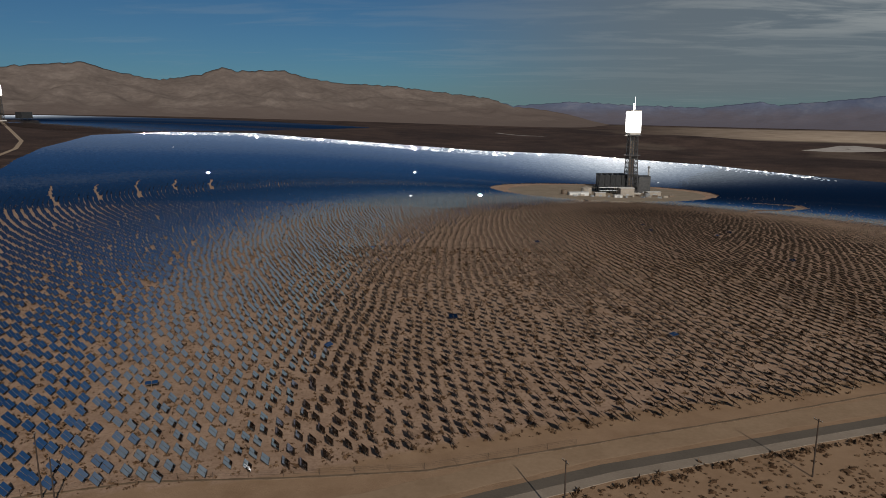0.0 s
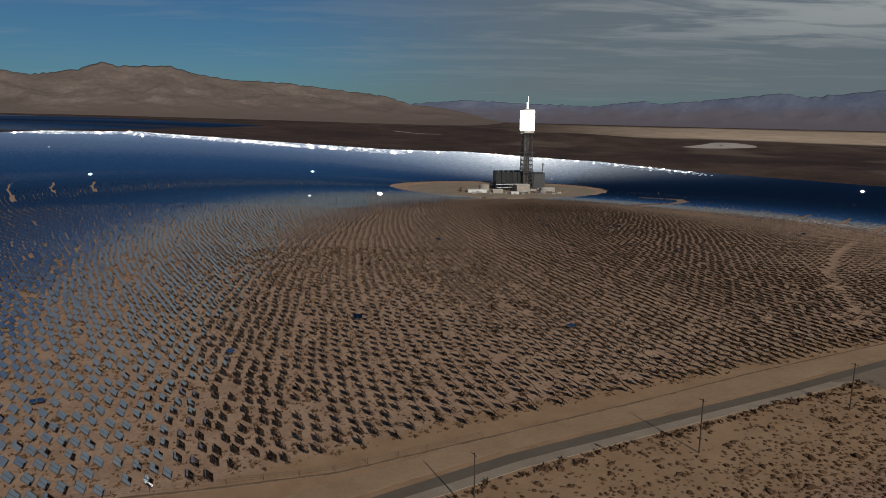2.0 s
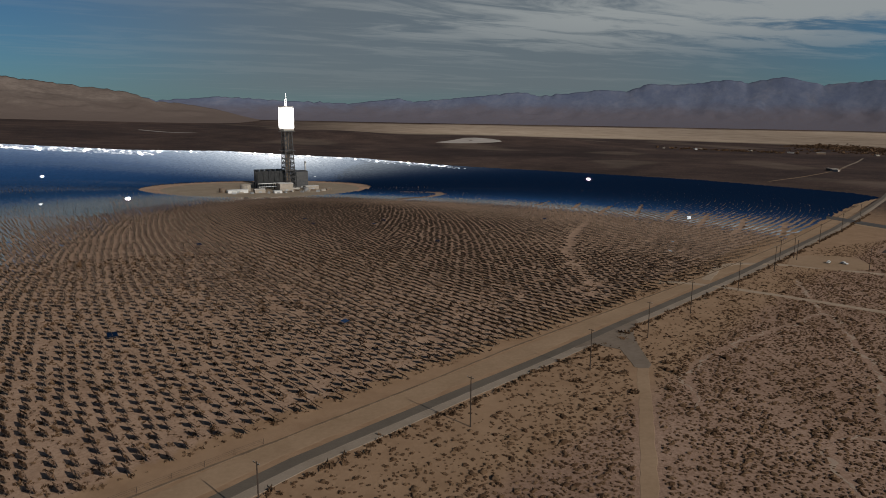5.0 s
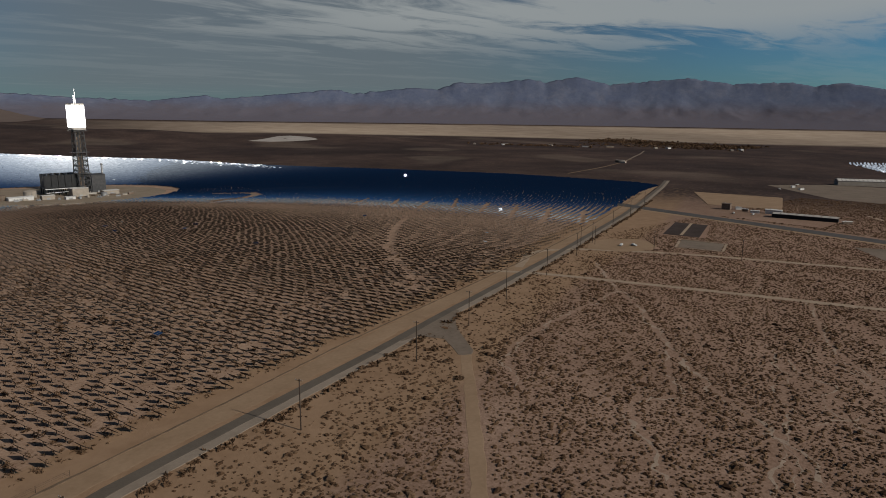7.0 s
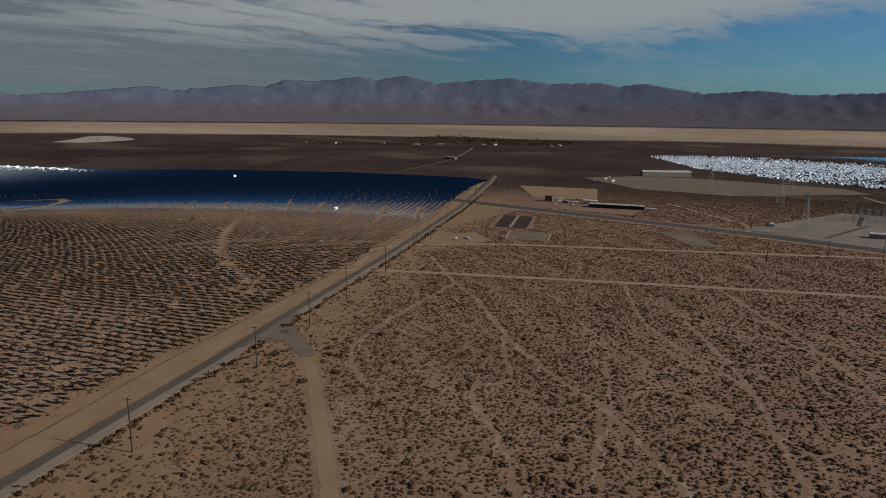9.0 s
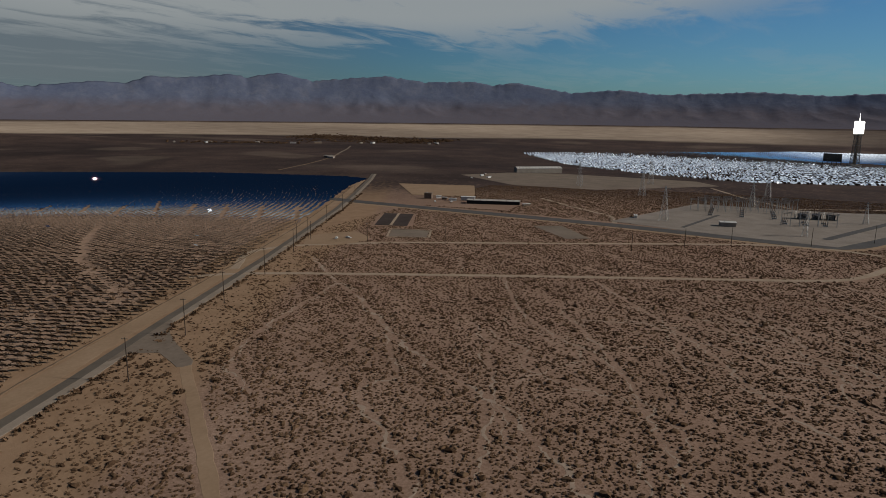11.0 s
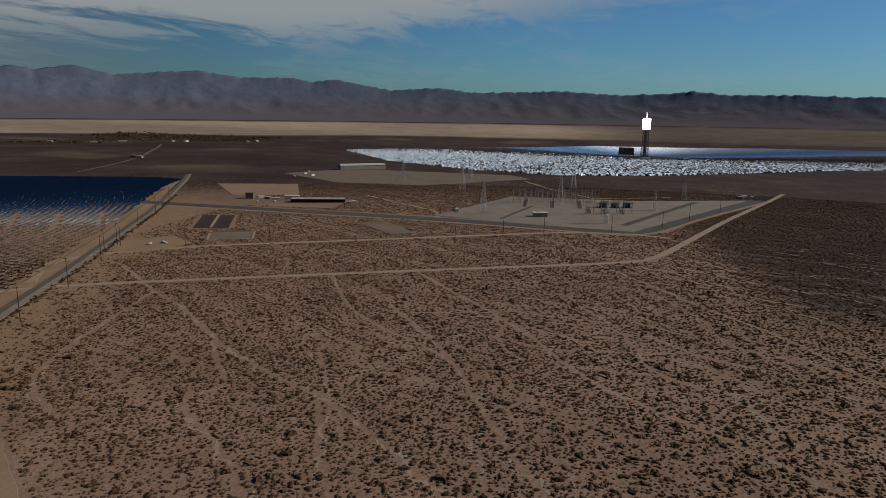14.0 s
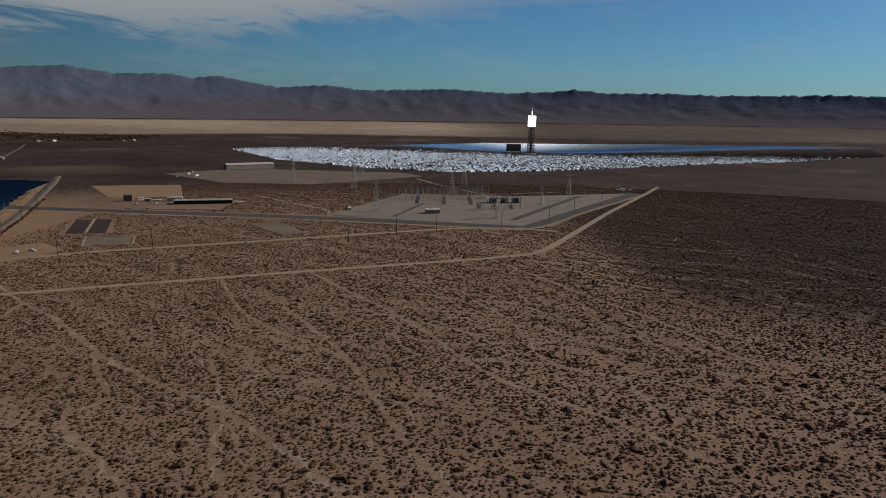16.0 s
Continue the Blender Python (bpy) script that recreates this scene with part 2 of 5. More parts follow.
M_WORKS = surface("compacted_yard_earth", (0.135, 0.105, 0.080), (0.20, 0.158, 0.122), 0.04, 0.97, fine=12, bump_at=0.04, spec=0.05)
M_POND = surface("dark_liner", (0.040, 0.030, 0.026), (0.066, 0.050, 0.043), 0.1, 0.95, spec=0.05)
M_WOOD = surface("weathered_pole_wood", (0.030, 0.021, 0.016), (0.070, 0.050, 0.038), 0.8, 0.9)
M_WHITE = surface("white_cladding", (0.46, 0.45, 0.42), (0.62, 0.61, 0.58), 0.2, 0.6)
M_BEIGE = surface("beige_cladding", (0.25, 0.215, 0.175), (0.35, 0.305, 0.25), 0.15, 0.7)
M_ROOF = surface("ribbed_roof", (0.42, 0.40, 0.36), (0.58, 0.55, 0.50), 0.15, 0.5)
M_CONCRETE = surface("concrete", (0.30, 0.28, 0.25), (0.42, 0.39, 0.35), 0.2, 0.9)
M_BLACK = surface("black_opening", (0.012, 0.012, 0.013), (0.025, 0.025, 0.025), 0.4, 0.8)
M_SHRUB = shrub_material("creosote", (0.072, 0.041, 0.024), (0.112, 0.067, 0.039), (0.178, 0.113, 0.068))
M_HILL = mountain_material("tan_rock", (0.105, 0.083, 0.072), (0.142, 0.113, 0.097), (0.185, 0.149, 0.128), (0.118, 0.090, 0.078), 60.0, 150.0)
# blue rock and mauve foot: distance haze painted into the base colours
M_RANGE = mountain_material("haze_blue_rock", (0.086, 0.103, 0.158), (0.109, 0.125, 0.177), (0.142, 0.150, 0.193), (0.120, 0.101, 0.110), 40.0, 130.0)

m_glow, nt_glow, p_glow = material("glowing_receiver")
p_glow.inputs["Base Color"].default_value = (0.9, 0.9, 0.9, 1)
p_glow.inputs["Emission Color"].default_value = (1.0, 0.97, 0.93, 1)
p_glow.inputs["Emission Strength"].default_value = 4.0
M_GLOW = m_glow


# ---- lie of the land ----
def smooth(u):
    u = np.clip(u, 0, 1)
    return u * u * (3 - 2 * u)


def terrain(x, y):
    """The alluvial fan: a plain that falls to the lake, a hollow round the tower, a rise to the north-west."""
    r, b = np.hypot(x, y), np.degrees(np.arctan2(x, y))
    z = -0.01736 * x - 0.00777 * y
    z = z - 25 * np.exp(-((x - 302) ** 2 + (y - 1108) ** 2) / (2 * 320 ** 2))
    z = z - 24 * np.exp(-((x - 2165) ** 2 + (y + 330) ** 2) / (2 * 560 ** 2))
    z = z + 34 * np.exp(-((x - 820) / 420) ** 2 - ((y - 2480) / 260) ** 2) + 26 * np.exp(-((x - 1420) / 380) ** 2 - ((y - 2150) / 220) ** 2)
    left = smooth((30 - b) / 60) * smooth((b + 175) / 60)
    z = z + 62 * left * smooth((r - 900) / 2300)
    return z + 62 * smooth((r - 2600) / 2600) * (1 - 0.6 * left)


def tz(x, y):
    return float(terrain(np.float64(x), np.float64(y)))


def inside(px, py, poly):
    """Which points lie in a polygon."""
    ok = np.zeros(np.shape(px), bool)
    for (x0, y0), (x1, y1) in zip(poly, poly[1:] + poly[:1]):
        cross = (y0 > py) != (y1 > py)
        ok ^= cross & (px < (x1 - x0) * (py - y0) / ((y1 - y0) or 1e-9) + x0)
    return ok


def off_line(px, py, line):
    """Distance of points to a polyline."""
    best = np.full(np.shape(px), 1e9)
    for (x0, y0), (x1, y1) in zip(line, line[1:]):
        ex, ey = x1 - x0, y1 - y0
        t = np.clip(((px - x0) * ex + (py - y0) * ey) / (ex * ex + ey * ey), 0, 1)
        best = np.minimum(best, np.hypot(px - x0 - t * ex, py - y0 - t * ey))
    return best


# ---- helpers for meshes ----
def mesh_from(name, verts, faces, mats, indices=None):
    """A mesh from arrays; all faces have the same number of corners."""
    verts, faces = np.asarray(verts, np.float32), np.asarray(faces, np.int32)
    me = bpy.data.meshes.new(name)
    k = faces.shape[1]
    me.vertices.add(len(verts))
    me.vertices.foreach_set("co", verts.ravel())
    me.loops.add(faces.size)
    me.loops.foreach_set("vertex_index", faces.ravel())
    me.polygons.add(len(faces))
    me.polygons.foreach_set("loop_start", np.arange(0, faces.size, k, dtype=np.int32))
    if indices is not None:
        me.polygons.foreach_set("material_index", np.asarray(indices, np.int32))
    for m in mats:
        me.materials.append(m)
    me.update(calc_edges=True)
    me.shade_flat()
    return me


def bm_object(name, bm, mat, parent=None, label=""):
    me = bpy.data.meshes.new(name)
    bmesh.ops.recalc_face_normals(bm, faces=bm.faces)
    bm.to_mesh(me)
    bm.free()
    for m in mat if isinstance(mat, (list, tuple)) else [mat]:
        me.materials.append(m)
    ob = new(name, me)
    if parent:
        ob.parent = parent
    if label:
        ob["label"] = label
    return ob


def part(name, bm, mat, parent, label=""):
    return bm_object(name, bm, mat, parent, label)


def add_box(bm, cx, cy, cz, sx, sy, sz, rot=0.0, bevel=0.0):
    """A box with its middle at cx, cy, cz."""
    r = bmesh.ops.create_cube(bm, size=1)
    m = Matrix.Translation((cx, cy, cz)) @ Matrix.Rotation(rot, 4, "Z") @ Matrix.Diagonal((sx, sy, sz, 1))
    bmesh.ops.transform(bm, matrix=m, verts=r["verts"])
    if bevel:
        es = {e for v in r["verts"] for e in v.link_edges}
        bmesh.ops.bevel(bm, geom=list(es), offset=bevel, segments=1, affect="EDGES")


def add_beam(bm, a, b, w, sides=4, w2=None):
    """A bar from a to b."""
    a, b = Vector(a), Vector(b)
    d = b - a
    r = bmesh.ops.create_cone(bm, cap_ends=True, segments=sides, radius1=w, radius2=w if w2 is None else w2, depth=d.length)
    m = Matrix.Translation((a + b) / 2) @ d.to_track_quat("Z", "Y").to_matrix().to_4x4()
    bmesh.ops.transform(bm, matrix=m, verts=r["verts"])


def empty(name, x, y, z=None, turn=0.0):
    ob = new(name)
    ob.empty_display_size = 0.5
    ob.matrix_basis = pose(x, y, tz(x, y) if z is None else z, 0, 0, turn)
    return ob


def resample(line, step):
    pts = [np.array(line[0], float)]
    for a, b in zip(line, line[1:]):
        a, b = np.array(a, float), np.array(b, float)
        n = max(1, int(round(np.hypot(*(b - a)) / step)))
        pts += [a + (b - a) * (i + 1) / n for i in range(n)]
    return np.array(pts)


def rounded(line, times=2):
    for _ in range(times):
        out = [line[0]]
        for a, b in zip(line, line[1:]):
            a, b = np.array(a, float), np.array(b, float)
            out += [tuple(a * 0.75 + b * 0.25), tuple(a * 0.25 + b * 0.75)]
        line = out + [line[-1]]
    return line


def strip(name, line, width, mat, lift=0.12, step=6.0, ragged=0.0, label="", category="", crown=0.0, seed=1):
    """A road or track laid on the ground along a line, with sloped edges."""
    pts = resample(line, step)
    d = np.gradient(pts, axis=0)
    d /= np.linalg.norm(d, axis=1)[:, None] + 1e-9
    side = np.stack([d[:, 1], -d[:, 0]], 1)
    rs = np.random.RandomState(seed)
    n = len(pts)
    wl, wr = (width / 2 * (1 + min(ragged, 0.6) * rs.uniform(-1, 1, n)) for _ in range(2))
    if ragged > 0.6:
        # braided: the bed comes and goes, and swings from side to side
        ph = rs.uniform(0, 6.3, 3)
        s_ = np.arange(n) * step
        come = np.clip(0.5 + 0.75 * np.sin(s_ / 6.0 + ph[0]) * np.sin(s_ / 17.0 + ph[1]) + 0.22 * rs.normal(size=n), 0, 1)
        wl, wr = wl * come + 0.05, wr * come + 0.05
        pts = pts + side * (1.5 * np.sin(s_ / 5.0 + ph[2]) + 1.6 * np.sin(s_ / 14.0 + ph[0]) + 0.9 * np.convolve(rs.normal(size=n), [0.5, 0.7, 0.5], "same"))[:, None]
    across = [(-1.0, -0.5), (-0.93, 1.0), (-0.45, 1.0 + crown), (0.0, 1.0 + crown), (0.45, 1.0 + crown), (0.93, 1.0), (1.0, -0.5)]
    cols = []
    for u, h in across:
        q = pts + side * (u * (wl if u < 0 else wr))[:, None]
        cols.append(np.column_stack([q, terrain(q[:, 0], q[:, 1]) + lift * h]))
    k = len(across)
    verts = np.stack(cols, 1).reshape(-1, 3)
    i = np.arange(n - 1)[:, None] * k + np.arange(k - 1)[None]
    faces = np.stack([i, i + 1, i + k + 1, i + k], -1).reshape(-1, 4)
    ob = new(name, mesh_from(name, verts, faces[:, ::-1], [mat]))
    return tagged(ob, label, category, kind="structure")


def patch(name, poly, mat, lift=0.15, cell=12.0, label="", category=""):
    """A level-graded patch that follows the ground inside a polygon."""
    bm = bmesh.new()
    rim = resample(list(poly) + [poly[0]], cell)[:-1]
    top = [bm.verts.new((x, y, tz(x, y) + lift)) for x, y in rim]
    low = [bm.verts.new((x + (x - np.mean(rim[:, 0])) * 0.01, y + (y - np.mean(rim[:, 1])) * 0.01, tz(x, y) - 0.3)) for x, y in rim]
    bm.faces.new(top)
    for i in range(len(top)):
        j = (i + 1) % len(top)
        bm.faces.new((top[i], low[i], low[j], top[j]))
    bmesh.ops.triangulate(bm, faces=[f for f in bm.faces if len(f.verts) > 4])
    ob = bm_object(name, bm, mat)
    return tagged(ob, label, category, kind="structure")


# ---- plan ----
TOWER = (302.0, 1108.0)
FIELD = [(-175, 112), (-107, 157), (-48, 170), (-24, 177), (32, 197), (86, 215), (182, 244), (347, 299), (507, 360), (832, 498), (925, 525),
         (942, 568), (906, 803), (803, 1095), (596, 1523), (320, 1752), (108, 1765), (-294, 1974), (-572, 2119), (-790, 2020), (-905, 1800),
         (-820, 1423), (-737, 1199), (-660, 1029), (-520, 640), (-330, 260)]
ROAD = [(-420, 10), (-200, 82), (-100, 114), (-20, 146), (46, 176), (89, 191), (165, 217), (226, 240), (372, 292), (621, 388), (760, 447), (930, 522), (1030, 570)]
JUNCTION = [(205, 232), (204, 212), (192, 191), (162.5, 158.5), (133, 127), (117, 110), (80, 74), (20, 20)]
TRACK_N = [(340, 290), (405, 330), (465, 251), (515, 136), (581, -2), (600, -60), (579, -106)]
TRACK_S = [(310, 300), (332, 280), (366, 198), (417, 72), (460, -38), (480, -78), (547, -110), (700, -180), (881, -271), (990, -322)]
YARD_ROAD = [(720, 480), (696, 455), (668, 296), (643, 114), (617, 4), (600, -70), (616, -96), (700, -140), (891, -262)]
WASH_MAIN = [(400, 275), (372, 245), (335, 210), (312, 181), (274, 147), (255, 128), (237, 107), (222, 88), (214, 74), (198, 57), (178, 38), (160, 23), (140, 5)]
WASHES = [rounded(w) for w in (
    WASH_MAIN,
    [(335, 210), (309, 205), (284, 201), (253, 195), (232, 190), (205, 182), (180, 150)],
    [(260, 136), (235, 122), (218, 108), (209, 111), (202, 118), (190, 110), (178, 96), (164, 83), (140, 66)],
    [(216, 74), (206, 70), (189, 63), (174, 60), (160, 52), (140, 44)],
    [(420, 80), (363, 43), (326, 18), (289, -3), (255, -17), (235, -31), (222, -43), (196, -70), (175, -86)],
    [(334, 75), (298, 53), (255, 29), (222, 18), (196, 8), (172, -2), (150, -14)],
    [(391, 124), (330, 98), (294, 71), (274, 46), (255, 31)],
    [(460, -40), (407, -68), (355, -91), (315, -116), (272, -128), (245, -141)])]


def wander(x, y, heading, length, seed):
    """A wash that winds down the fan from x, y."""
    rs = np.random.RandomState(seed)
    pts, a = [(x, y)], heading
    for _ in range(int(length / 7)):
        a += rs.normal(0, 0.32) - 0.25 * (a - heading)
        x, y = x + 7 * math.sin(a), y + 7 * math.cos(a)
        pts.append((x, y))
    return rounded(pts, 1)


for k in range(36):
    u = (k * 0.618) % 1
    s = (k * 0.377) % 1
    WASHES.append(wander(455 + 130 * u - 190 * s, 210 - 420 * u - 110 * s, radians(222 + 10 * math.sin(k)), 110 + 190 * ((k * 0.271) % 1), 40 + k))
PAD = [(x * 156 + 262, y * 114 + 1108) for x, y in [(math.cos(a), math.sin(a)) for a in np.linspace(0, 2 * math.pi, 33)[:-1]]]
SUB = [(663, 106), (852, 40), (845, -110), (891, -250), (605, -80), (627, 10)]

# ---- ground: one sheet out to the foot of the mountains ----
R_END = 4720.0


def ground_sheet():
    rings = np.concatenate([[0.0, 25, 50, 75], np.geomspace(95, R_END, 250)])
    bear = np.radians(np.concatenate([np.arange(-48, 132, 0.5), np.arange(132, 312, 3.0)]))
    rr, bb = np.meshgrid(rings, bear, indexing="ij")
    x, y = rr * np.sin(bb), rr * np.cos(bb)
    z = terrain(x, y)
    deg = np.degrees(bb)
    n, k = x.shape
    i = np.arange(n - 1)[:, None] * k
    j = np.arange(k)[None]
    j2 = (j + 1) % k
    faces = np.stack([i + j, i + k + j, i + k + j2, i + j2], -1).reshape(-1, 4)
    verts = np.stack([x, y, z], -1).reshape(-1, 3)
    me = mesh_from("ground", verts, faces, [M_GROUND])
    # what colours the soil: scrub together with painted shade, lake bed, graded sand
    wob = np.array([noise.noise(Vector((px * 0.004, py * 0.004, 0))) for px, py in zip(x.ravel(), y.ravel())]).reshape(x.shape)
    wob2 = np.array([noise.noise(Vector((px * 0.0012, py * 0.0012, 5))) for px, py in zip(x.ravel(), y.ravel())]).reshape(x.shape)
    # cloud shade on the far plain is painted in with the scrub tone
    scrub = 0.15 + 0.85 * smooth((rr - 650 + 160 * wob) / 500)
    # beyond bearing 97 the dark tone is painted shade over the scrub
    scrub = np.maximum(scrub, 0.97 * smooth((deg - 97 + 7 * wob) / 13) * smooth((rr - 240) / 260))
    field = inside(x, y, FIELD)
    scrub = np.where(field, 0.05, scrub)
    edge = 3050 + 220 * wob2 + 400 * smooth((40 - deg) / 30)
    far = 4380 + 60 * wob
    pale = smooth((rr - edge) / 140) * smooth((far - rr) / 200) * smooth((deg - 12) / 14) * smooth((150 - deg) / 30)
    pale = pale * (0.65 + 0.5 * np.clip(wob2 + 0.35, 0, 1)) * (1 - 0.75 * smooth((deg - 88) / 12))
    streak = smooth((wob - 0.30) * 6) * smooth((rr - 1100) / 300) * 0.13
    pale = np.clip(np.maximum(pale, streak * (deg > 10) * ~field), 0, 1)
    road = off_line(x, y, ROAD)
    sandy = np.clip(1.0 * smooth((52 - road + 14 * wob) / 14), 0, 1)
    sandy = np.where(field & (road > 60), 0.25, sandy)
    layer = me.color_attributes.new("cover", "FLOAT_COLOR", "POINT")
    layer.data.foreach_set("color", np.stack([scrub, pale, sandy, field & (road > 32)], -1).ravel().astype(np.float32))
    me.polygons.foreach_set("use_smooth", np.ones(len(me.polygons), bool))
    return tagged(new("ground", me), "brown desert plain with sand, scrub and a pale lake bed", "ground", kind="structure")


ground_sheet()

# ---- mountains: skyline as bearing and rise over distance ----
SKYLINE = [(-31.9, 0.0522), (-28.5, 0.0573), (-26.8, 0.0601), (-25.2, 0.0505), (-21.9, 0.0388), (-18.8, 0.0467), (-17.3, 0.0567), (-16.1, 0.0518), (-12.7, 0.0532), (-11.0, 0.0444), (-8.3, 0.0362), (-4.3, 0.0333), (0.3, 0.0231), (3.5, 0.0167), (5.8, 0.0048), (10.3, 0.0108), (14.3, 0.006), (20.4, 0.0016), (24.1, 0.0088), (24.3, 0.0095), (25.4, 0.0044), (29.3, 0.0102), (34.4, 0.0186), (35.7, 0.0126), (40.7, 0.0218), (42.5, 0.0196), (44.1, 0.0291), (46.4, 0.0277), (50.0, 0.0341), (51.2, 0.0295), (53.6, 0.0371), (56.2, 0.0265), (62.1, 0.0351), (65.2, 0.0268), (66.5, 0.0274), (69.2, 0.0287), (70.7, 0.0234), (72.5, 0.0279), (76.9, 0.0143), (81.0, 0.0189), (83.7, 0.0128), (90.6, 0.0173), (95.1, 0.0132), (98.9, 0.0158), (100.8, 0.02), (103.1, 0.0154), (107.8, 0.0166), (111.5, 0.0146), (115.6, 0.0162)]
SKY_B = np.array([p[0] for p in SKYLINE])
SKY_E = np.array([p[1] for p in SKYLINE])


def skyline(b):
    inside_view = np.interp(b, SKY_B, SKY_E)
    other = 0.030 + 0.012 * np.sin(np.radians(b * 5)) + 0.008 * np.sin(np.radians(b * 13 + 40))
    w = smooth((b - 115) / 20) + smooth((-31 - b) / 15)
    return inside_view * (1 - w) + other * w


def mountain_range(name, b0, b1, r0, r1, mat, step, rough, label, scale=1.0, fans=0.5, fade=3.0, apron=0.4):
    deg = np.arange(b0, b1 + 1e-6, step)
    lay = np.linspace(0, 1, 44)
    bb, uu = np.meshgrid(deg, lay)
    rr = r0 + (r1 - r0) * uu
    top = skyline(deg) * scale
    ends = smooth((deg - b0) / 3.0) * smooth((b1 - deg) / fade)
    x, y = rr * np.sin(np.radians(bb)), rr * np.cos(np.radians(bb))
    base = terrain(x, y) - 6
    # ridges and gullies at true size, on a fan that steepens towards the crest
    rid = np.array([noise.ridged_multi_fractal(Vector((px / rough, py / rough, 3)), 0.9, 2.1, 5, 1.0, 2.0) for px, py in zip(x.ravel(), y.ravel())]).reshape(bb.shape)
    rid = np.clip((rid - 0.9) / 0.8, -1, 1)
    crest = np.array([noise.fractal(Vector((b * 2.2, 7, 1)), 0.8, 2.2, 4) for b in deg])
    form = apron * uu + (1 - apron) * uu ** 2.6 + fans * rid * np.sin(np.pi * uu) * smooth((uu - 0.1) / 0.5)
    peak = 96.3 + (top + 0.0019 * crest) * r1
    # the lower slopes follow the broad massif, the crest its own peaks
    broad = np.convolve(np.pad(peak, 20, "edge"), np.hanning(43)[1:-1] / np.hanning(43).sum(), "valid")
    lift = broad[None] + (peak - broad)[None] * uu ** 9
    z = base + (lift - base) * np.clip(form, 0, 1.02) * ends[None]
    z = np.where(uu < 0.02, base - 25, z)
    k = len(deg)
    verts = np.concatenate([np.stack([x, y, z], -1).reshape(-1, 3),
                            np.stack([x[-1] * 1.02, y[-1] * 1.02, base[-1] - 40], -1)])
    i = np.arange(len(lay))[:, None] * k + np.arange(k - 1)[None]
    faces = np.stack([i, i + 1, i + k + 1, i + k], -1).reshape(-1, 4)
    me = mesh_from(name, verts, faces[:, ::-1], [mat])
    me.polygons.foreach_set("use_smooth", np.ones(len(me.polygons), bool))
    return tagged(new(name, me), label, "mountains", kind="structure")


mountain_range("backdrop_range", 2, 300, 4420, 4930, M_RANGE, 0.25, 210.0, "rocky mountain range behind the dry lake, coloured blue by painted haze", fans=0.035)
mountain_range("backdrop_hills", -70, 15, 3700, 4650, M_HILL, 0.25, 330.0, "tan bare desert hills with gullied slopes", fans=0.11, fade=11.0, apron=0.55)

# ---- roads, tracks, washes and graded yards ----
strip("road", [(x - 0.36, y + 0.93) for x, y in ROAD], 4.8, M_ASPHALT, 0.14, 6.0, 0.04, "worn grey-brown asphalt road", "road")
strip("road_shoulder", [(x + 1.2, y - 3.05) for x, y in ROAD], 4.2, M_GRIT, 0.10, 5.0, 0.10, "pale grey grit shoulder of the asphalt road", "shoulder")
BERM = [(-300, 95), (-170, 138), (-80, 166), (-43, 169), (-5, 174), (40, 190), (96, 210), (161, 235), (240, 262), (347, 298), (507, 357), (700, 437), (832, 494)]
strip("trim_berm", BERM, 0.9, M_BERM, 0.25, 3.0, 0.5, "low dark earth berm along the fence line", "berm")
strip("road_verge", [(x - 4, y + 10) for x, y in ROAD[:-1]], 10.0, M_SHOULDER, 0.03, 6.0, 0.10, "graded sand verge beside the asphalt", "verge")
strip("track_junction", rounded(JUNCTION[2:]), 4.8, M_SHOULDER, 0.04, 4.0, 0.16, "sandy dirt track leaving the road", "track")
patch("road_apron", rounded([(182, 221), (196, 222), (201, 216), (196, 206), (191, 196), (188, 191), (195, 188), (203, 201), (211, 214), (222, 229), (240, 243), (226, 241), (204, 233), (184, 226)], 1),
      M_WORKS, 0.12, 3.0, "short flared worn asphalt apron at the road junction", "road")
strip("track_north", rounded(TRACK_N), 5.8, M_TRACK, 0.14, 6.0, 0.15, "pale dirt track beside the pole line", "track")
strip("track_south", rounded(TRACK_S), 5.8, M_TRACK, 0.14, 6.0, 0.15, "pale dirt track across the scrub", "track")
strip("road_yard", rounded(YARD_ROAD), 20.0, M_TARMAC, 0.20, 6.0, 0.04, "asphalt road past the substation", "road")
strip("verge_yard", [(x - 15, y - 3) for x, y in rounded(YARD_ROAD)], 8.0, M_SHOULDER, 0.10, 6.0, 0.1, "graded sand verge of the yard road", "verge")
for k, w in enumerate(WASHES):
    strip(f"wash_{k + 1}", w, 2.6 if k == 0 else (1.5 if k < 8 else 1.05), M_WASH, 0.03, 1.5, 0.75, "dry gravelly wash winding through the scrub", "wash", seed=k)
patch("pavement_pad", PAD, M_PAD, 0.3, 14, "graded earth pad round the solar tower", "pad")
patch("pavement_substation", SUB, M_GRAVEL, 0.35, 14, "pale gravel yard of the substation", "yard")
patch("pavement_laydown", [(778, 375), (795, 296), (924, 346), (900, 455)], M_SHOULDER, 0.35, 12, "tan graded laydown yard", "yard")
patch("pavement_works", [(1095, 434), (966, 300), (960, 173), (1126, 24), (1200, 60), (1225, 292), (1190, 380)], M_WORKS, 0.25, 14, "graded yard before the long shed", "yard")
patch("pavement_pond", [(613, 326), (619, 296), (547, 268), (541, 298)], M_POND, 0.25, 8, "dark lined evaporation pond", "pond")
strip("trim_pond", [(616, 311), (580, 297), (544, 283)], 2.5, M_TRACK, 0.6, 4, 0.1, "pale earth dam across the pond", "dam")
patch("pavement_bare", rounded([(432, 300), (466, 322), (505, 296), (474, 262), (444, 272)], 1), M_SHOULDER, 0.15, 6, "bare pale earth round the parked trucks", "yard")
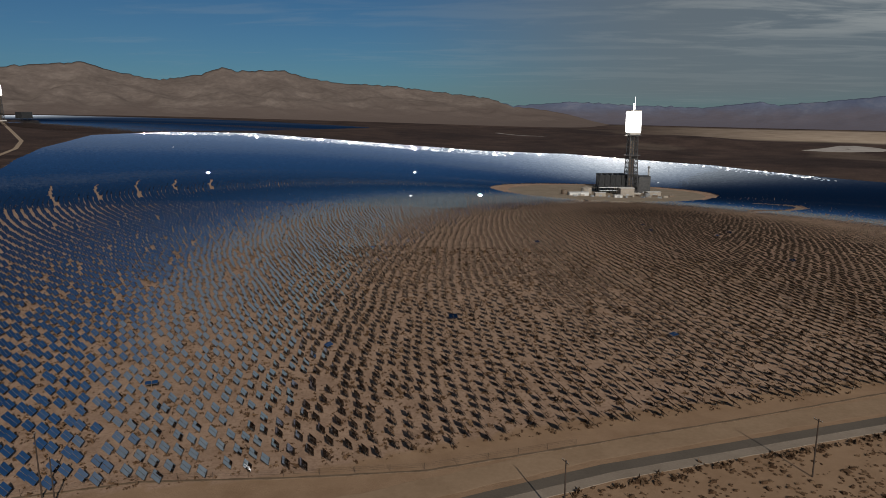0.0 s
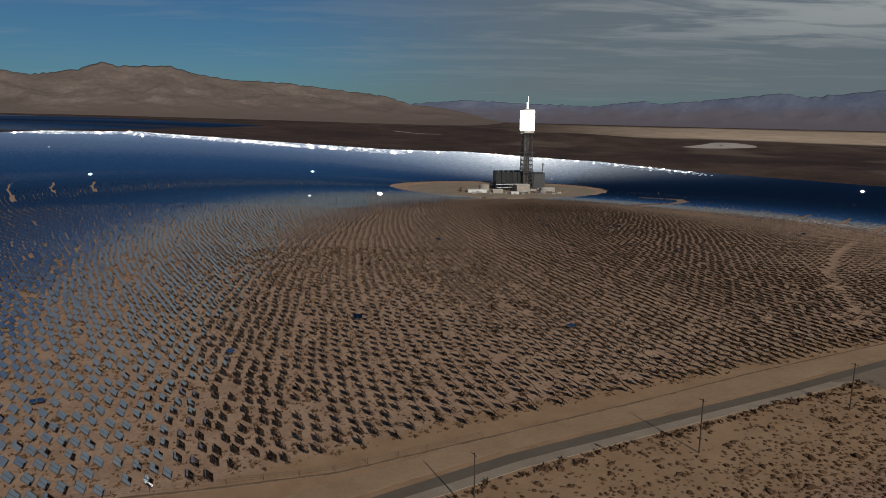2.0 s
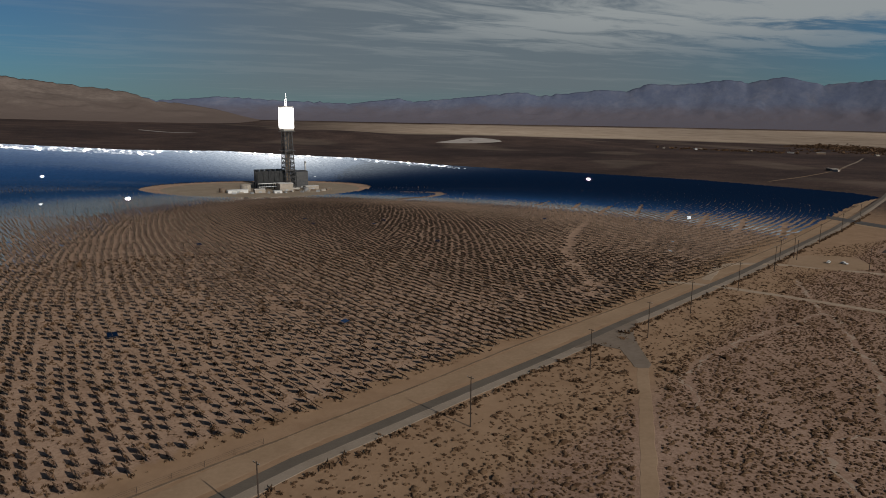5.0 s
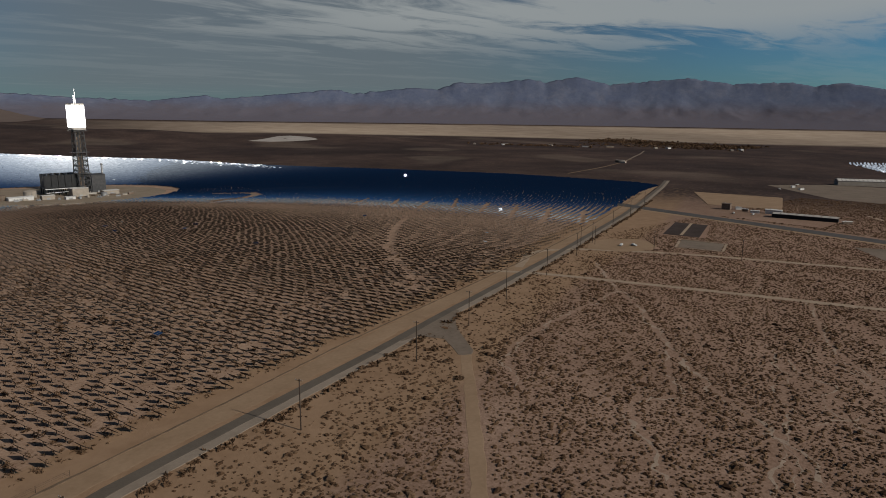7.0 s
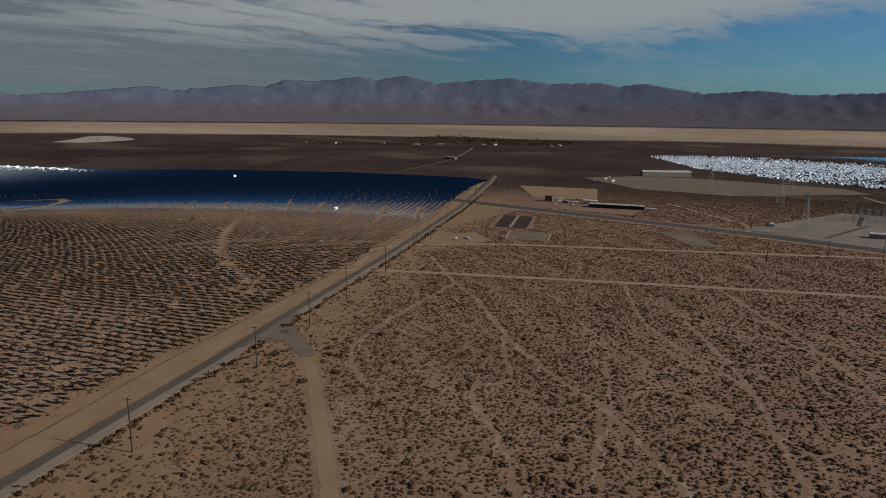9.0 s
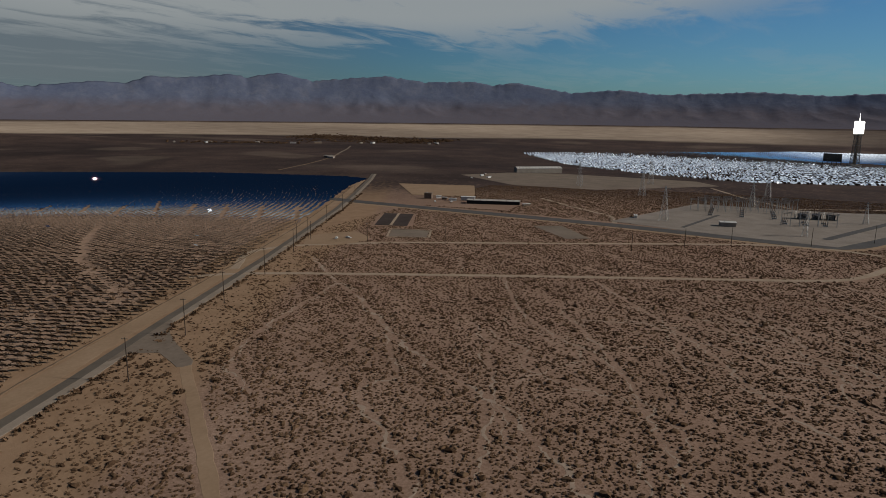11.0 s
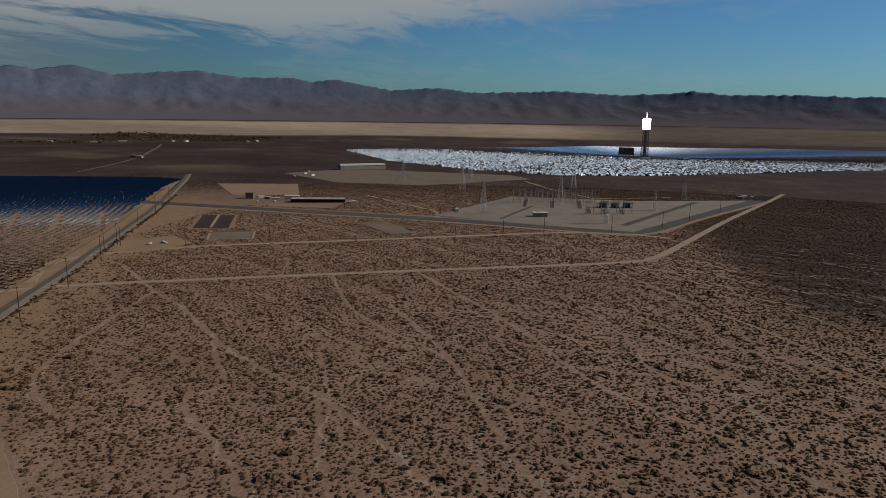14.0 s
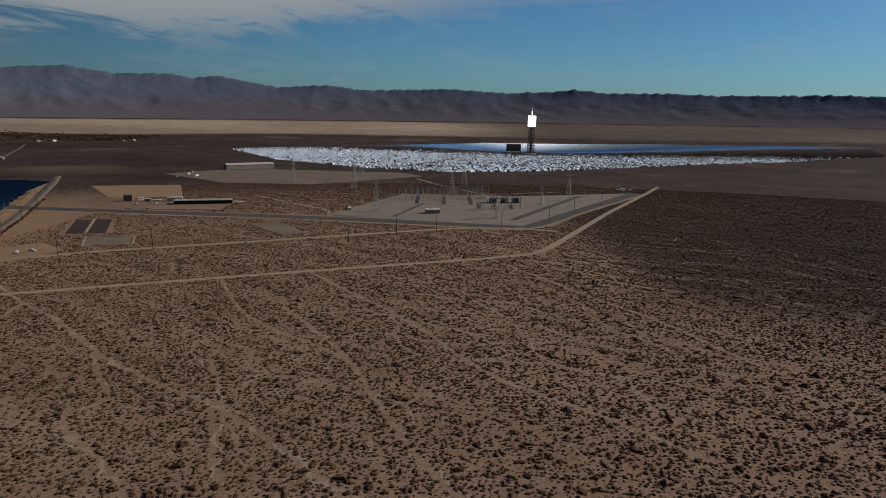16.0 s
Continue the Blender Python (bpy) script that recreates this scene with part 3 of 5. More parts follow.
strip("trim_plot", [(489, 258), (500, 225), (534, 238), (527, 274), (489, 258)], 2.0, M_TRACK, 0.4, 4, 0.1, "pale earth bank round the gravel plot", "bank")
patch("pavement_cell", [(600, 166), (612, 142), (556, 104), (545, 122)], M_WORKS, 0.2, 8, "grey gravel cell in the scrub", "yard")
patch("pavement_plot", [(525, 272), (532, 239), (500, 227), (493, 258)], M_WORKS, 0.2, 8, "small pale gravel plot", "yard")
strip("pavement_arc", rounded([(385, 1010), (440, 960), (475, 920), (470, 890), (440, 866), (389, 858), (330, 880)]), 5.0, M_GRIT, 0.2, 6, 0.1, "curved service road round the pad", "road")
patch("pavement_silt", rounded([(1061, 2051), (1130, 1990), (1280, 1985), (1300, 2040), (1240, 2150), (1150, 2090)], 1), M_PALE, 0.5, 30, "pale silt flat on the dark plain", "silt flat")
strip("road_far", [(229, 2941), (300, 2750), (377, 2569)], 16, M_PALE, 1.0, 20, 0.1, "pale far road on the plain", "road")
strip("track_plain", rounded([(1011, 755), (1180, 800), (1365, 869), (1500, 930)]), 3.0, M_BERM, 0.4, 12, 0.3, "faint dirt track over the dark plain", "track")
strip("track_farm", rounded([(1380, 872), (1560, 965), (1740, 1050), (1918, 1145)]), 5.0, M_WORKS, 0.3, 12, 0.3, "pale dirt track leading to the tree belt", "track")
strip("track_cross", [(820, 217), (760, 170), (699, 112), (650, 100)], 5, M_TRACK, 0.2, 6, 0.2, "pale dirt track behind the substation", "track")
strip("track_pylon", [(1078, 31), (960, -10), (858, -61), (900, -160)], 5, M_TRACK, 0.2, 6, 0.2, "pale dirt track along the pylons", "track")
for k, (line, w) in enumerate([([(652, 40), (760, 12)], 4), ([(640, -75), (850, -180)], 8)]):
    strip(f"pavement_lane_{k + 1}", line, w, M_TARMAC, 0.5, 6, 0.05, "grey service lane inside the substation", "lane")
FENCE_ROAD = [(-640, 800), (-700, 1040), (-760, 1180), (-850, 1420), (-945, 1600), (-1450, 2330)]
strip("road_west", [(x - 22, y) for x, y in FENCE_ROAD], 9.0, M_TRACK, 0.2, 10, 0.1, "dirt perimeter road of the mirror field", "road")

# ---- heliostats ----
PANEL_W, PANEL_H, POST_H, GAP = 2.03, 2.92, 2.0, 0.18


def toward(px, py, tower, top):
    """Normals that throw the sun's light on the receiver."""
    z = terrain(px, py) + POST_H
    d = np.stack([tower[0] - px, tower[1] - py, top - z], -1)
    d /= np.linalg.norm(d, axis=1)[:, None]
    n = d + np.array(SUN)[None]
    return n / np.linalg.norm(n, axis=1)[:, None]


def frames_of(n):
    side = np.stack([-n[:, 1], n[:, 0], np.zeros(len(n))], -1)
    side /= np.linalg.norm(side, axis=1)[:, None] + 1e-9
    return side, np.cross(n, side)


def ring_field(tower, poly, seed, r0=95.0, dr=6.7, da=4.8):
    """Staggered rings of heliostats about a tower, in zones with aisles between them."""
    rs = np.random.RandomState(seed)
    out, r, zone, count, row = [], r0, 0, 0, 0
    while r < 2100:
        if count == 0 or r > zone * 1.17:
            zone = r
            count = int(2 * math.pi * r / (da * (1 + 0.14 * min(1, r / 900))))
        a = (np.arange(count) + (row % 2) * 0.5) * 2 * math.pi / count
        a = a + rs.normal(0, 0.25, count) / r
        q = np.stack([tower[0] + r * np.sin(a), tower[1] + r * np.cos(a)], -1)
        q += rs.normal(0, 0.50, q.shape)
        out.append(q[inside(q[:, 0], q[:, 1], poly)])
        r += dr * (0.68 + 0.36 * min(1, r / 900))
        row += 1
    return np.concatenate(out)


def heliostat_mesh(name, pts, normals, detail, scale=1.0):
    """Many heliostats as one mesh: mirror panels with backs, and posts."""
    side, rise = frames_of(normals)
    base = np.column_stack([pts, terrain(pts[:, 0], pts[:, 1])])
    hub = base + [0, 0, POST_H * scale]
    w, h, g = PANEL_W * scale, PANEL_H * scale, GAP * scale
    verts, faces, mats, n0 = [], [], [], 0
    spans = [(-w - g / 2, -g / 2), (g / 2, w + g / 2)] if detail else [(-w - g / 2, w + g / 2)]
    t = 0.09
    for a, b in spans:
        corner = []
        for depth in (t, 0.0):
            for u, v in ((a, -h / 2), (b, -h / 2), (b, h / 2), (a, h / 2)):
                corner.append(hub + side * u + rise * v + normals * depth)
        v = np.stack(corner, 1).reshape(-1, 3)
        k = len(pts)
        quad = np.array([[0, 1, 2, 3], [7, 6, 5, 4], [6, 7, 3, 2], [4, 5, 1, 0], [5, 6, 2, 1], [7, 4, 0, 3]][:6 if detail else 3])
        f = (np.arange(k)[:, None, None] * 8 + quad[None]).reshape(-1, 4) + n0
        verts.append(v), faces.append(f), mats.append(np.tile([0, 1, 3, 3, 3, 3][:len(quad)], k))
        n0 += len(v)
    if detail:
        ring = [(-0.14, -0.1), (0.14, -0.1), (0.0, 0.16)]
        corner = [base + [dx_, dy_, -0.2] for dx_, dy_ in ring] + [hub + [dx_, dy_, 0] for dx_, dy_ in ring]
        v = np.stack(corner, 1).reshape(-1, 3)
        quad = np.array([[0, 1, 4, 3], [1, 2, 5, 4], [2, 0, 3, 5]])
        f = (np.arange(len(pts))[:, None, None] * 6 + quad[None]).reshape(-1, 4) + n0
        verts.append(v), faces.append(f), mats.append(np.full(len(f), 3))
    return mesh_from(name, np.concatenate(verts), np.concatenate(faces), [M_MIRROR, M_BACK, M_STEEL, M_RUST], np.concatenate(mats))


def aimed(pts, tower, top, seed, stowed=0.004, loose=0.012):
    rs = np.random.RandomState(seed)
    n = toward(pts[:, 0], pts[:, 1], tower, top)
    n = n + rs.normal(0, loose, n.shape)
    flat_ones = rs.uniform(size=len(n)) < stowed
    odd = rs.normal(0, 0.22, n.shape)
    odd[:, 2] = 1.0
    n = np.where(flat_ones[:, None], odd, n)
    return n / np.linalg.norm(n, axis=1)[:, None]


def glinted(pts, nor, share, seed, spread, lean):
    """Takes a share of mirrors off the receiver and turns them, each a little differently, to glint sun glow at the
    camera.
    """
    rs = np.random.RandomState(seed)
    eye = np.column_stack([-pts, 96 - terrain(pts[:, 0], pts[:, 1])])
    eye /= np.linalg.norm(eye, axis=1)[:, None]
    hs = radians(SUN_HEIGHT + lean)
    n = eye + np.array([math.sin(sb) * math.cos(hs), math.cos(sb) * math.cos(hs), math.sin(hs)])[None]
    n /= np.linalg.norm(n, axis=1)[:, None]
    n = n + rs.normal(0, spread, n.shape)
    n = np.where((rs.uniform(size=len(n)) < share)[:, None], n, nor)
    return n / np.linalg.norm(n, axis=1)[:, None]



pts2 = ring_field(TOWER, FIELD, 2)
thick_ = ring_field(TOWER, FIELD, 3, 95.0, 4.7, 4.05)
def packed(q):
    """Where the rows stand closer: the far half of the field."""
    return (np.hypot(q[:, 0], q[:, 1]) > 782) & ((q[:, 1] > 1060) | (np.abs(q[:, 0] - 270) > 240))


pts2 = np.concatenate([pts2[~packed(pts2)], thick_[packed(thick_)]])
pad_gap = ((pts2[:, 0] - 258) / 182) ** 2 + ((pts2[:, 1] - 1108) / 128) ** 2 > 1
GAPS = [[(530, 705), (480, 670)], [(544, 663), (501, 623)], [(551, 616), (493, 569)], [(590, 606), (518, 541)], [(583, 547), (513, 493)], [(591, 509), (512, 449)], [(595, 465), (513, 408)], [(608, 428), (540, 383)], [(786, 580), (764, 511)], [(-494, 868), (-449, 784), (-387, 686)], [(-453, 901), (-421, 831), (-367, 737)], [(-424, 959), (-394, 882), (-337, 771)], [(-381, 987), (-355, 906), (-330, 855)], [(-338, 1009), (-320, 943), (-294, 878)]]
BARE_PATH = [(438, 524), (368, 459), (317, 400), (286, 347), (263, 307), (246, 285)]
bare = off_line(pts2[:, 0], pts2[:, 1], BARE_PATH) > 2.0 + 2.0 * np.random.RandomState(15).uniform(size=len(pts2))
for g in GAPS:
    bare &= off_line(pts2[:, 0], pts2[:, 1], g) > 2.5
arc_gap = off_line(pts2[:, 0], pts2[:, 1], [(440, 960), (475, 920), (470, 890), (440, 866), (389, 858)]) > 7.5
keep = np.random.RandomState(9).uniform(size=len(pts2)) > np.where(np.hypot(pts2[:, 0], pts2[:, 1]) < 500, 0.07, 0.012)
pts2 = pts2[pad_gap & arc_gap & keep & bare]
top2 = tz(*TOWER) + 118
nor2 = aimed(pts2, TOWER, top2, 3)
FAR_EDGE = [(803, 1095), (596, 1523), (320, 1752), (108, 1765), (-294, 1974), (-572, 2119), (-790, 2020)]
rim = off_line(pts2[:, 0], pts2[:, 1], FAR_EDGE)
nor2 = glinted(pts2, nor2, 0.5 * smooth((np.where(pts2[:, 0] < 150, 140, 65) - rim) / 60) * (pts2[:, 0] < 700), 13, 0.08, 8)
# a few far mirrors set to throw single white glints at the camera
nor2 = glinted(pts2, nor2, 0.00018 * (np.hypot(pts2[:, 0], pts2[:, 1]) > 700), 14, 0.03, 3)
away = np.hypot(pts2[:, 0], pts2[:, 1])
order = np.argsort(away + np.where(pts2[:, 0] < -95, 500, 0))
single, rest = order[:300], order[300:]
close, distant = rest[away[rest] < 800], rest[away[rest] >= 800]
tagged(new("heliostat_field_near", heliostat_mesh("heliostat_field_near", pts2[close], nor2[close], True)),
       "rows of twin-panel heliostat mirrors on steel posts", "heliostats", kind="stuff")
tagged(new("heliostat_field_far", heliostat_mesh("heliostat_field_far", pts2[distant], nor2[distant], False)),
       "dense rings of blue-reflecting heliostats round the tower", "heliostats", kind="stuff")

TOWER1 = (2170.0, -288.0)
FIELD1 = [(1922, 585), (1501, 347), (1290, 123), (1225, -27), (1290, -200), (1620, -600), (1706, -849), (1946, -1264), (2400, -1500), (2684, -792), (2707, -171), (2382, 234)]
pts1 = ring_field(TOWER1, FIELD1, 5, 90, 7.6, 6.2)
nor1 = aimed(pts1, TOWER1, tz(*TOWER1) + 108, 6, 0.03, 0.03)


r1 = np.hypot(pts1[:, 0], pts1[:, 1])
nor1 = glinted(pts1, nor1, 0.62 * smooth((2250 - r1) / 350), 12, 0.05, 15)
tagged(new("heliostat_field_east", heliostat_mesh("heliostat_field_east", pts1, nor1, False)),
       "pale glinting heliostats of the neighbouring field", "heliostats", kind="stuff")
TOWER3 = (-1450.0, 2305.0)
FIELD3 = [(-1400, 2120), (-1150, 1960), (-945, 1900), (-789, 2100), (-600, 2260), (-440, 2560), (-300, 2900), (-900, 3050), (-1700, 2950), (-1800, 2600)]
pts3 = ring_field(TOWER3, FIELD3, 7, 110, 9.0, 7.5)
tagged(new("heliostat_field_north", heliostat_mesh("heliostat_field_north", pts3, aimed(pts3, TOWER3, tz(*TOWER3) + 118, 8), False)),
       "far blue heliostat field under the hills", "heliostats", kind="stuff")


# the nearest heliostats, one by one
def heliostat_parts():
    bm = bmesh.new()
    add_box(bm, 0, 0, 0.06, PANEL_W, PANEL_H, 0.10, bevel=0.02)
    me_panel = bpy.data.meshes.new("mirror_panel")
    for f in bm.faces:
        f.material_index = 0 if f.calc_center_median().z > 0.105 else 1
    bm.to_mesh(me_panel), bm.free()
    for m in (M_MIRROR, M_BACK):
        me_panel.materials.append(m)
    bm = bmesh.new()
    add_beam(bm, (-PANEL_W - 0.1, 0, -0.08), (PANEL_W + 0.1, 0, -0.08), 0.09, 6)
    for u in (-1.7, -0.6, 0.6, 1.7):
        add_beam(bm, (u, -1.28, -0.03), (u, 1.28, -0.03), 0.045, 4)
    me_frame = bpy.data.meshes.new("support_frame")
    bm.to_mesh(me_frame), bm.free()
    me_frame.materials.append(M_RUST)
    bm = bmesh.new()
    add_beam(bm, (0, 0, -0.2), (0, 0, POST_H - 0.15), 0.13, 8, 0.11)
    add_box(bm, 0, 0, POST_H - 0.15, 0.34, 0.34, 0.30, bevel=0.03)
    me_post = bpy.data.meshes.new("pedestal")
    bm.to_mesh(me_post), bm.free()
    me_post.materials.append(M_RUST)
    return me_panel, me_frame, me_post


panel_me, frame_me, post_me = heliostat_parts()
side_s, rise_s = frames_of(nor2[single])
for k, i in enumerate(single):
    x, y = pts2[i]
    h = empty("heliostat", x, y)
    tagged(h, "twin-panel heliostat mirror on a steel post at the field's edge", "heliostat", "heliostats of the near rows")
    m = Matrix((side_s[k], rise_s[k], nor2[i])).transposed().to_4x4()
    m.translation = (0, 0, POST_H)
    for me, shift in ((post_me, None), (frame_me, 0.0), (panel_me, -(PANEL_W + GAP) / 2), (panel_me, (PANEL_W + GAP) / 2)):
        o = new(me.name.split(".")[0], me)
        o.parent = h
        if shift is not None:
            o.matrix_basis = m @ Matrix.Translation((shift, 0, 0))


# ---- solar towers ----
def solar_tower(x, y, label, height=132.0, turn=0.0, bays=13):
    """Lattice shaft with a glowing receiver, a vent mast that glows for steam glare, and a plinth."""
    t = empty("solar_tower", x, y, None, turn)
    tagged(t, label, "solar tower", "solar towers")
    foot_w, top_w, lat = 8.6, 6.0, height - 38
    for sx in (-1, 1):
        for sy in (-1, 1):
            bm = bmesh.new()
            add_beam(bm, (sx * foot_w, sy * foot_w, -3), (sx * top_w, sy * top_w, lat), 0.9, 8, 0.75)
            part("leg", bm, M_DARK_STEEL, t)
    for a, b in (((-1, -1), (1, -1)), ((1, -1), (1, 1)), ((1, 1), (-1, 1)), ((-1, 1), (-1, -1))):
        bm = bmesh.new()
        for k in range(bays):
            z0, z1 = lat * k / bays, lat * (k + 1) / bays
            w0, w1 = (foot_w + (top_w - foot_w) * z / lat for z in (z0, z1))
            p0, p1 = (a[0] * w0, a[1] * w0, z0), (b[0] * w0, b[1] * w0, z0)
            q0, q1 = (a[0] * w1, a[1] * w1, z1), (b[0] * w1, b[1] * w1, z1)
            add_beam(bm, p0, q1, 0.42), add_beam(bm, p1, q0, 0.42), add_beam(bm, q0, q1, 0.5)
        part("bracing", bm, M_DARK_STEEL, t)
    bm = bmesh.new()
    add_beam(bm, (-2.5, 0, 0), (-2.5, 0, lat), 1.5, 10)
    add_beam(bm, (2.6, 1.0, 0), (2.6, 1.0, lat), 1.0, 8)
    part("riser_pipe", bm, M_RUST, t)
    bm = bmesh.new()
    add_box(bm, 0, 0, lat * 0.5, 2.4, 2.4, lat, bevel=0.2)
    part("lift_shaft", bm, M_DARK_STEEL, t)
    for z in (lat * 0.34, lat * 0.67, lat):
        bm = bmesh.new()
        add_box(bm, 0, 0, z, 20, 20, 0.8)
        for s in (-1, 1):
            add_box(bm, s * 9.9, 0, z + 1.3, 0.15, 20, 0.15), add_box(bm, 0, s * 9.9, z + 1.3, 20, 0.15, 0.15)
        part("platform", bm, M_DARK_STEEL, t)
    bm = bmesh.new()
    add_box(bm, 0, 0, lat + 3.0, 18, 18, 4.0, bevel=0.8)
    part("lower_shield", bm, M_CONCRETE, t, "pale heat shield under the receiver")
    bm = bmesh.new()
    add_box(bm, 0, 0, lat + 21.0, 18.5, 18.5, 32, bevel=0.6)
    rec = part("receiver", bm, M_GLOW, t, "receiver glowing white with concentrated sunlight")
    for s in (-1, 1):
        bm = bmesh.new()
        for k in range(8):
            add_beam(bm, (-7.7 + 2.2 * k, s * 9.3, lat + 7), (-7.7 + 2.2 * k, s * 9.3, lat + 35), 0.25, 6)
        part("tube_panel", bm, M_GLOW, rec)
    bm = bmesh.new()
    add_box(bm, 0, 0, lat + 38.2, 18, 18, 2.2, bevel=0.5)
    part("upper_shield", bm, M_CONCRETE, t)
    # the mast is made emissive to stand for steam and glare over the receiver
    bm = bmesh.new()
    add_beam(bm, (-1.0, 0, lat + 38.5), (-1.0, 0, lat + 50), 0.4, 8, 0.3)
    add_beam(bm, (1.4, 0.6, lat + 38.5), (1.4, 0.6, lat + 60), 0.45, 6, 0.12)
    for z in (42, 46, 50):
        add_box(bm, 0.2, 0.3, lat + z, 3.0, 1.2, 0.4)
    part("glare_mast", bm, M_GLOW, t, "vent mast made to glow in place of the steam and glare")
    bm = bmesh.new()
    add_box(bm, 0, 0, 1.2, 27, 27, 4.4, bevel=0.3)
    part("plinth", bm, M_CONCRETE, t)
    return t


def condenser(x, y, turn, label, n=5):
    """Air-cooled condenser: a raised dark box of fan cells on legs, with a wind wall."""
    c = empty("air_cooled_condenser", x, y, None, turn)
    tagged(c, label, "condenser", "condensers")
    w, d, h0, h1 = 44.0, 34.0, 11.0, 31.0
    for i in range(n + 1):
        for s in (-1, 0, 1):
            bm = bmesh.new()
            add_beam(bm, (-w / 2 + w * i / n, s * d / 2.1, -3), (-w / 2 + w * i / n, s * d / 2.1, h0), 0.8, 6)
            part("leg", bm, M_SOOT, c)
    bm = bmesh.new()
    add_box(bm, 0, 0, h0 + 1, w + 2, d + 2, 2, bevel=0.2)
    part("fan_deck", bm, M_SOOT, c)
    for s in (-1, 1):
        for i in range(n):
            bm = bmesh.new()
            add_box(bm, -w / 2 + w * (i + 0.5) / n, s * d / 2, (h0 + h1) / 2 + 1, w / n - 0.5, 0.7, h1 - h0 - 2, bevel=0.1)
            part("wind_wall", bm, M_SOOT, c)
        bm = bmesh.new()
        add_box(bm, s * w / 2, 0, (h0 + h1) / 2 + 1, 0.7, d, h1 - h0 - 2, bevel=0.1)
        part("end_wall", bm, M_SOOT, c)
    for i in range(n):
        bm = bmesh.new()
        x0, x1 = -w / 2 + w * i / n + 1, -w / 2 + w * (i + 1) / n - 1
        v = [bm.verts.new(p) for p in ((x0, -d / 2 + 1, h0 + 2), (x1, -d / 2 + 1, h0 + 2), (x1, d / 2 - 1, h0 + 2), (x0, d / 2 - 1, h0 + 2),
                                       ((x0 + x1) / 2, -d / 2 + 1, h1 - 3), ((x0 + x1) / 2, d / 2 - 1, h1 - 3))]
        for f in ((0, 3, 2, 1), (0, 1, 4), (2, 3, 5), (1, 2, 5, 4), (3, 0, 4, 5)):
            bm.faces.new([v[q] for q in f])
        part("condenser_bundle", bm, M_DARK_STEEL, c)
        bm = bmesh.new()
        add_beam(bm, ((x0 + x1) / 2, -d / 2, h1 - 1.5), ((x0 + x1) / 2, d / 2, h1 - 1.5), 1.2, 8)
        part("steam_duct", bm, M_DARK_STEEL, c)
    return c


def shed(name, x, y, sx, sy, h, turn, label, wall=M_BEIGE, roof=M_ROOF, pitch=0.08, doors=1, category="building", bays=0):
    """A steel building: walls, pitched roof sheets, door openings and vents."""
    b = empty(name, x, y, None, turn)
    tagged(b, label, category)
    for s in (-1, 1):
        bm = bmesh.new()
        add_box(bm, 0, s * (sy / 2 - 0.15), h / 2 - 0.5, sx, 0.3, h + 1)
        part("side_wall", bm, wall, b)
        bm = bmesh.new()
        g = [bm.verts.new((s * (sx / 2 - dxx), yy, zz)) for dxx in (0.0, 0.3) for yy, zz in
             ((-sy / 2 + 0.3, -1), (sy / 2 - 0.3, -1), (sy / 2 - 0.3, h), (0, h + sy / 2 * pitch), (-sy / 2 + 0.3, h))]
        bm.faces.new(g[:5]), bm.faces.new(g[5:][::-1])
        for k in range(5):
            bm.faces.new((g[k], g[(k + 1) % 5], g[5 + (k + 1) % 5], g[5 + k]))
        part("end_wall", bm, wall, b)
        bm = bmesh.new()
        hh = sy / 2 * pitch
        lip = 0.5
        r = [bm.verts.new(p) for p in ((-sx / 2 - lip, s * (sy / 2 + lip), h - lip * pitch), (sx / 2 + lip, s * (sy / 2 + lip), h - lip * pitch), (sx / 2 + lip, 0, h + hh), (-sx / 2 - lip, 0, h + hh))]
        r2 = [bm.verts.new(v.co + Vector((0, 0, 0.25))) for v in r]
        bm.faces.new(r), bm.faces.new(r2[::-1])
        for k in range(4):
            bm.faces.new((r[k], r[(k + 1) % 4], r2[(k + 1) % 4], r2[k]))
        part("roof", bm, roof, b)
    n = bays or doors
    for k in range(n):
        bm = bmesh.new()
        w = min(4.5, sx / n * 0.6)
        add_box(bm, -sx / 2 + sx * (k + 0.5) / n, -sy / 2 - 0.02, min(2.2, h * 0.4), w, 0.12, min(4.2, h * 0.75))
        part("door", bm, M_BLACK if bays else M_STEEL, b)
    if bays:
        for k in range(bays + 1):
            bm = bmesh.new()
            u = -sx / 2 + sx * k / bays
            v = [bm.verts.new((u + e, yy, zz)) for e in (-0.35, 0.35) for yy, zz in ((-sy / 2 - 0.5, h + 0.3), (0, h + sy / 2 * pitch + 0.36), (sy / 2 + 0.5, h + 0.3))]
            bm.faces.new((v[0], v[1], v[4], v[3])), bm.faces.new((v[1], v[2], v[5], v[4]))
            bmesh.ops.solidify(bm, geom=bm.faces[:], thickness=0.2)
            part("roof_rib", bm, M_RUST, b)
    bm = bmesh.new()
    add_beam(bm, (sx * 0.2, 0, h + sy / 2 * pitch - 0.2), (sx * 0.2, 0, h + sy / 2 * pitch + 1.0), 0.5, 8)
    part("roof_vent", bm, M_STEEL, b)
    return b


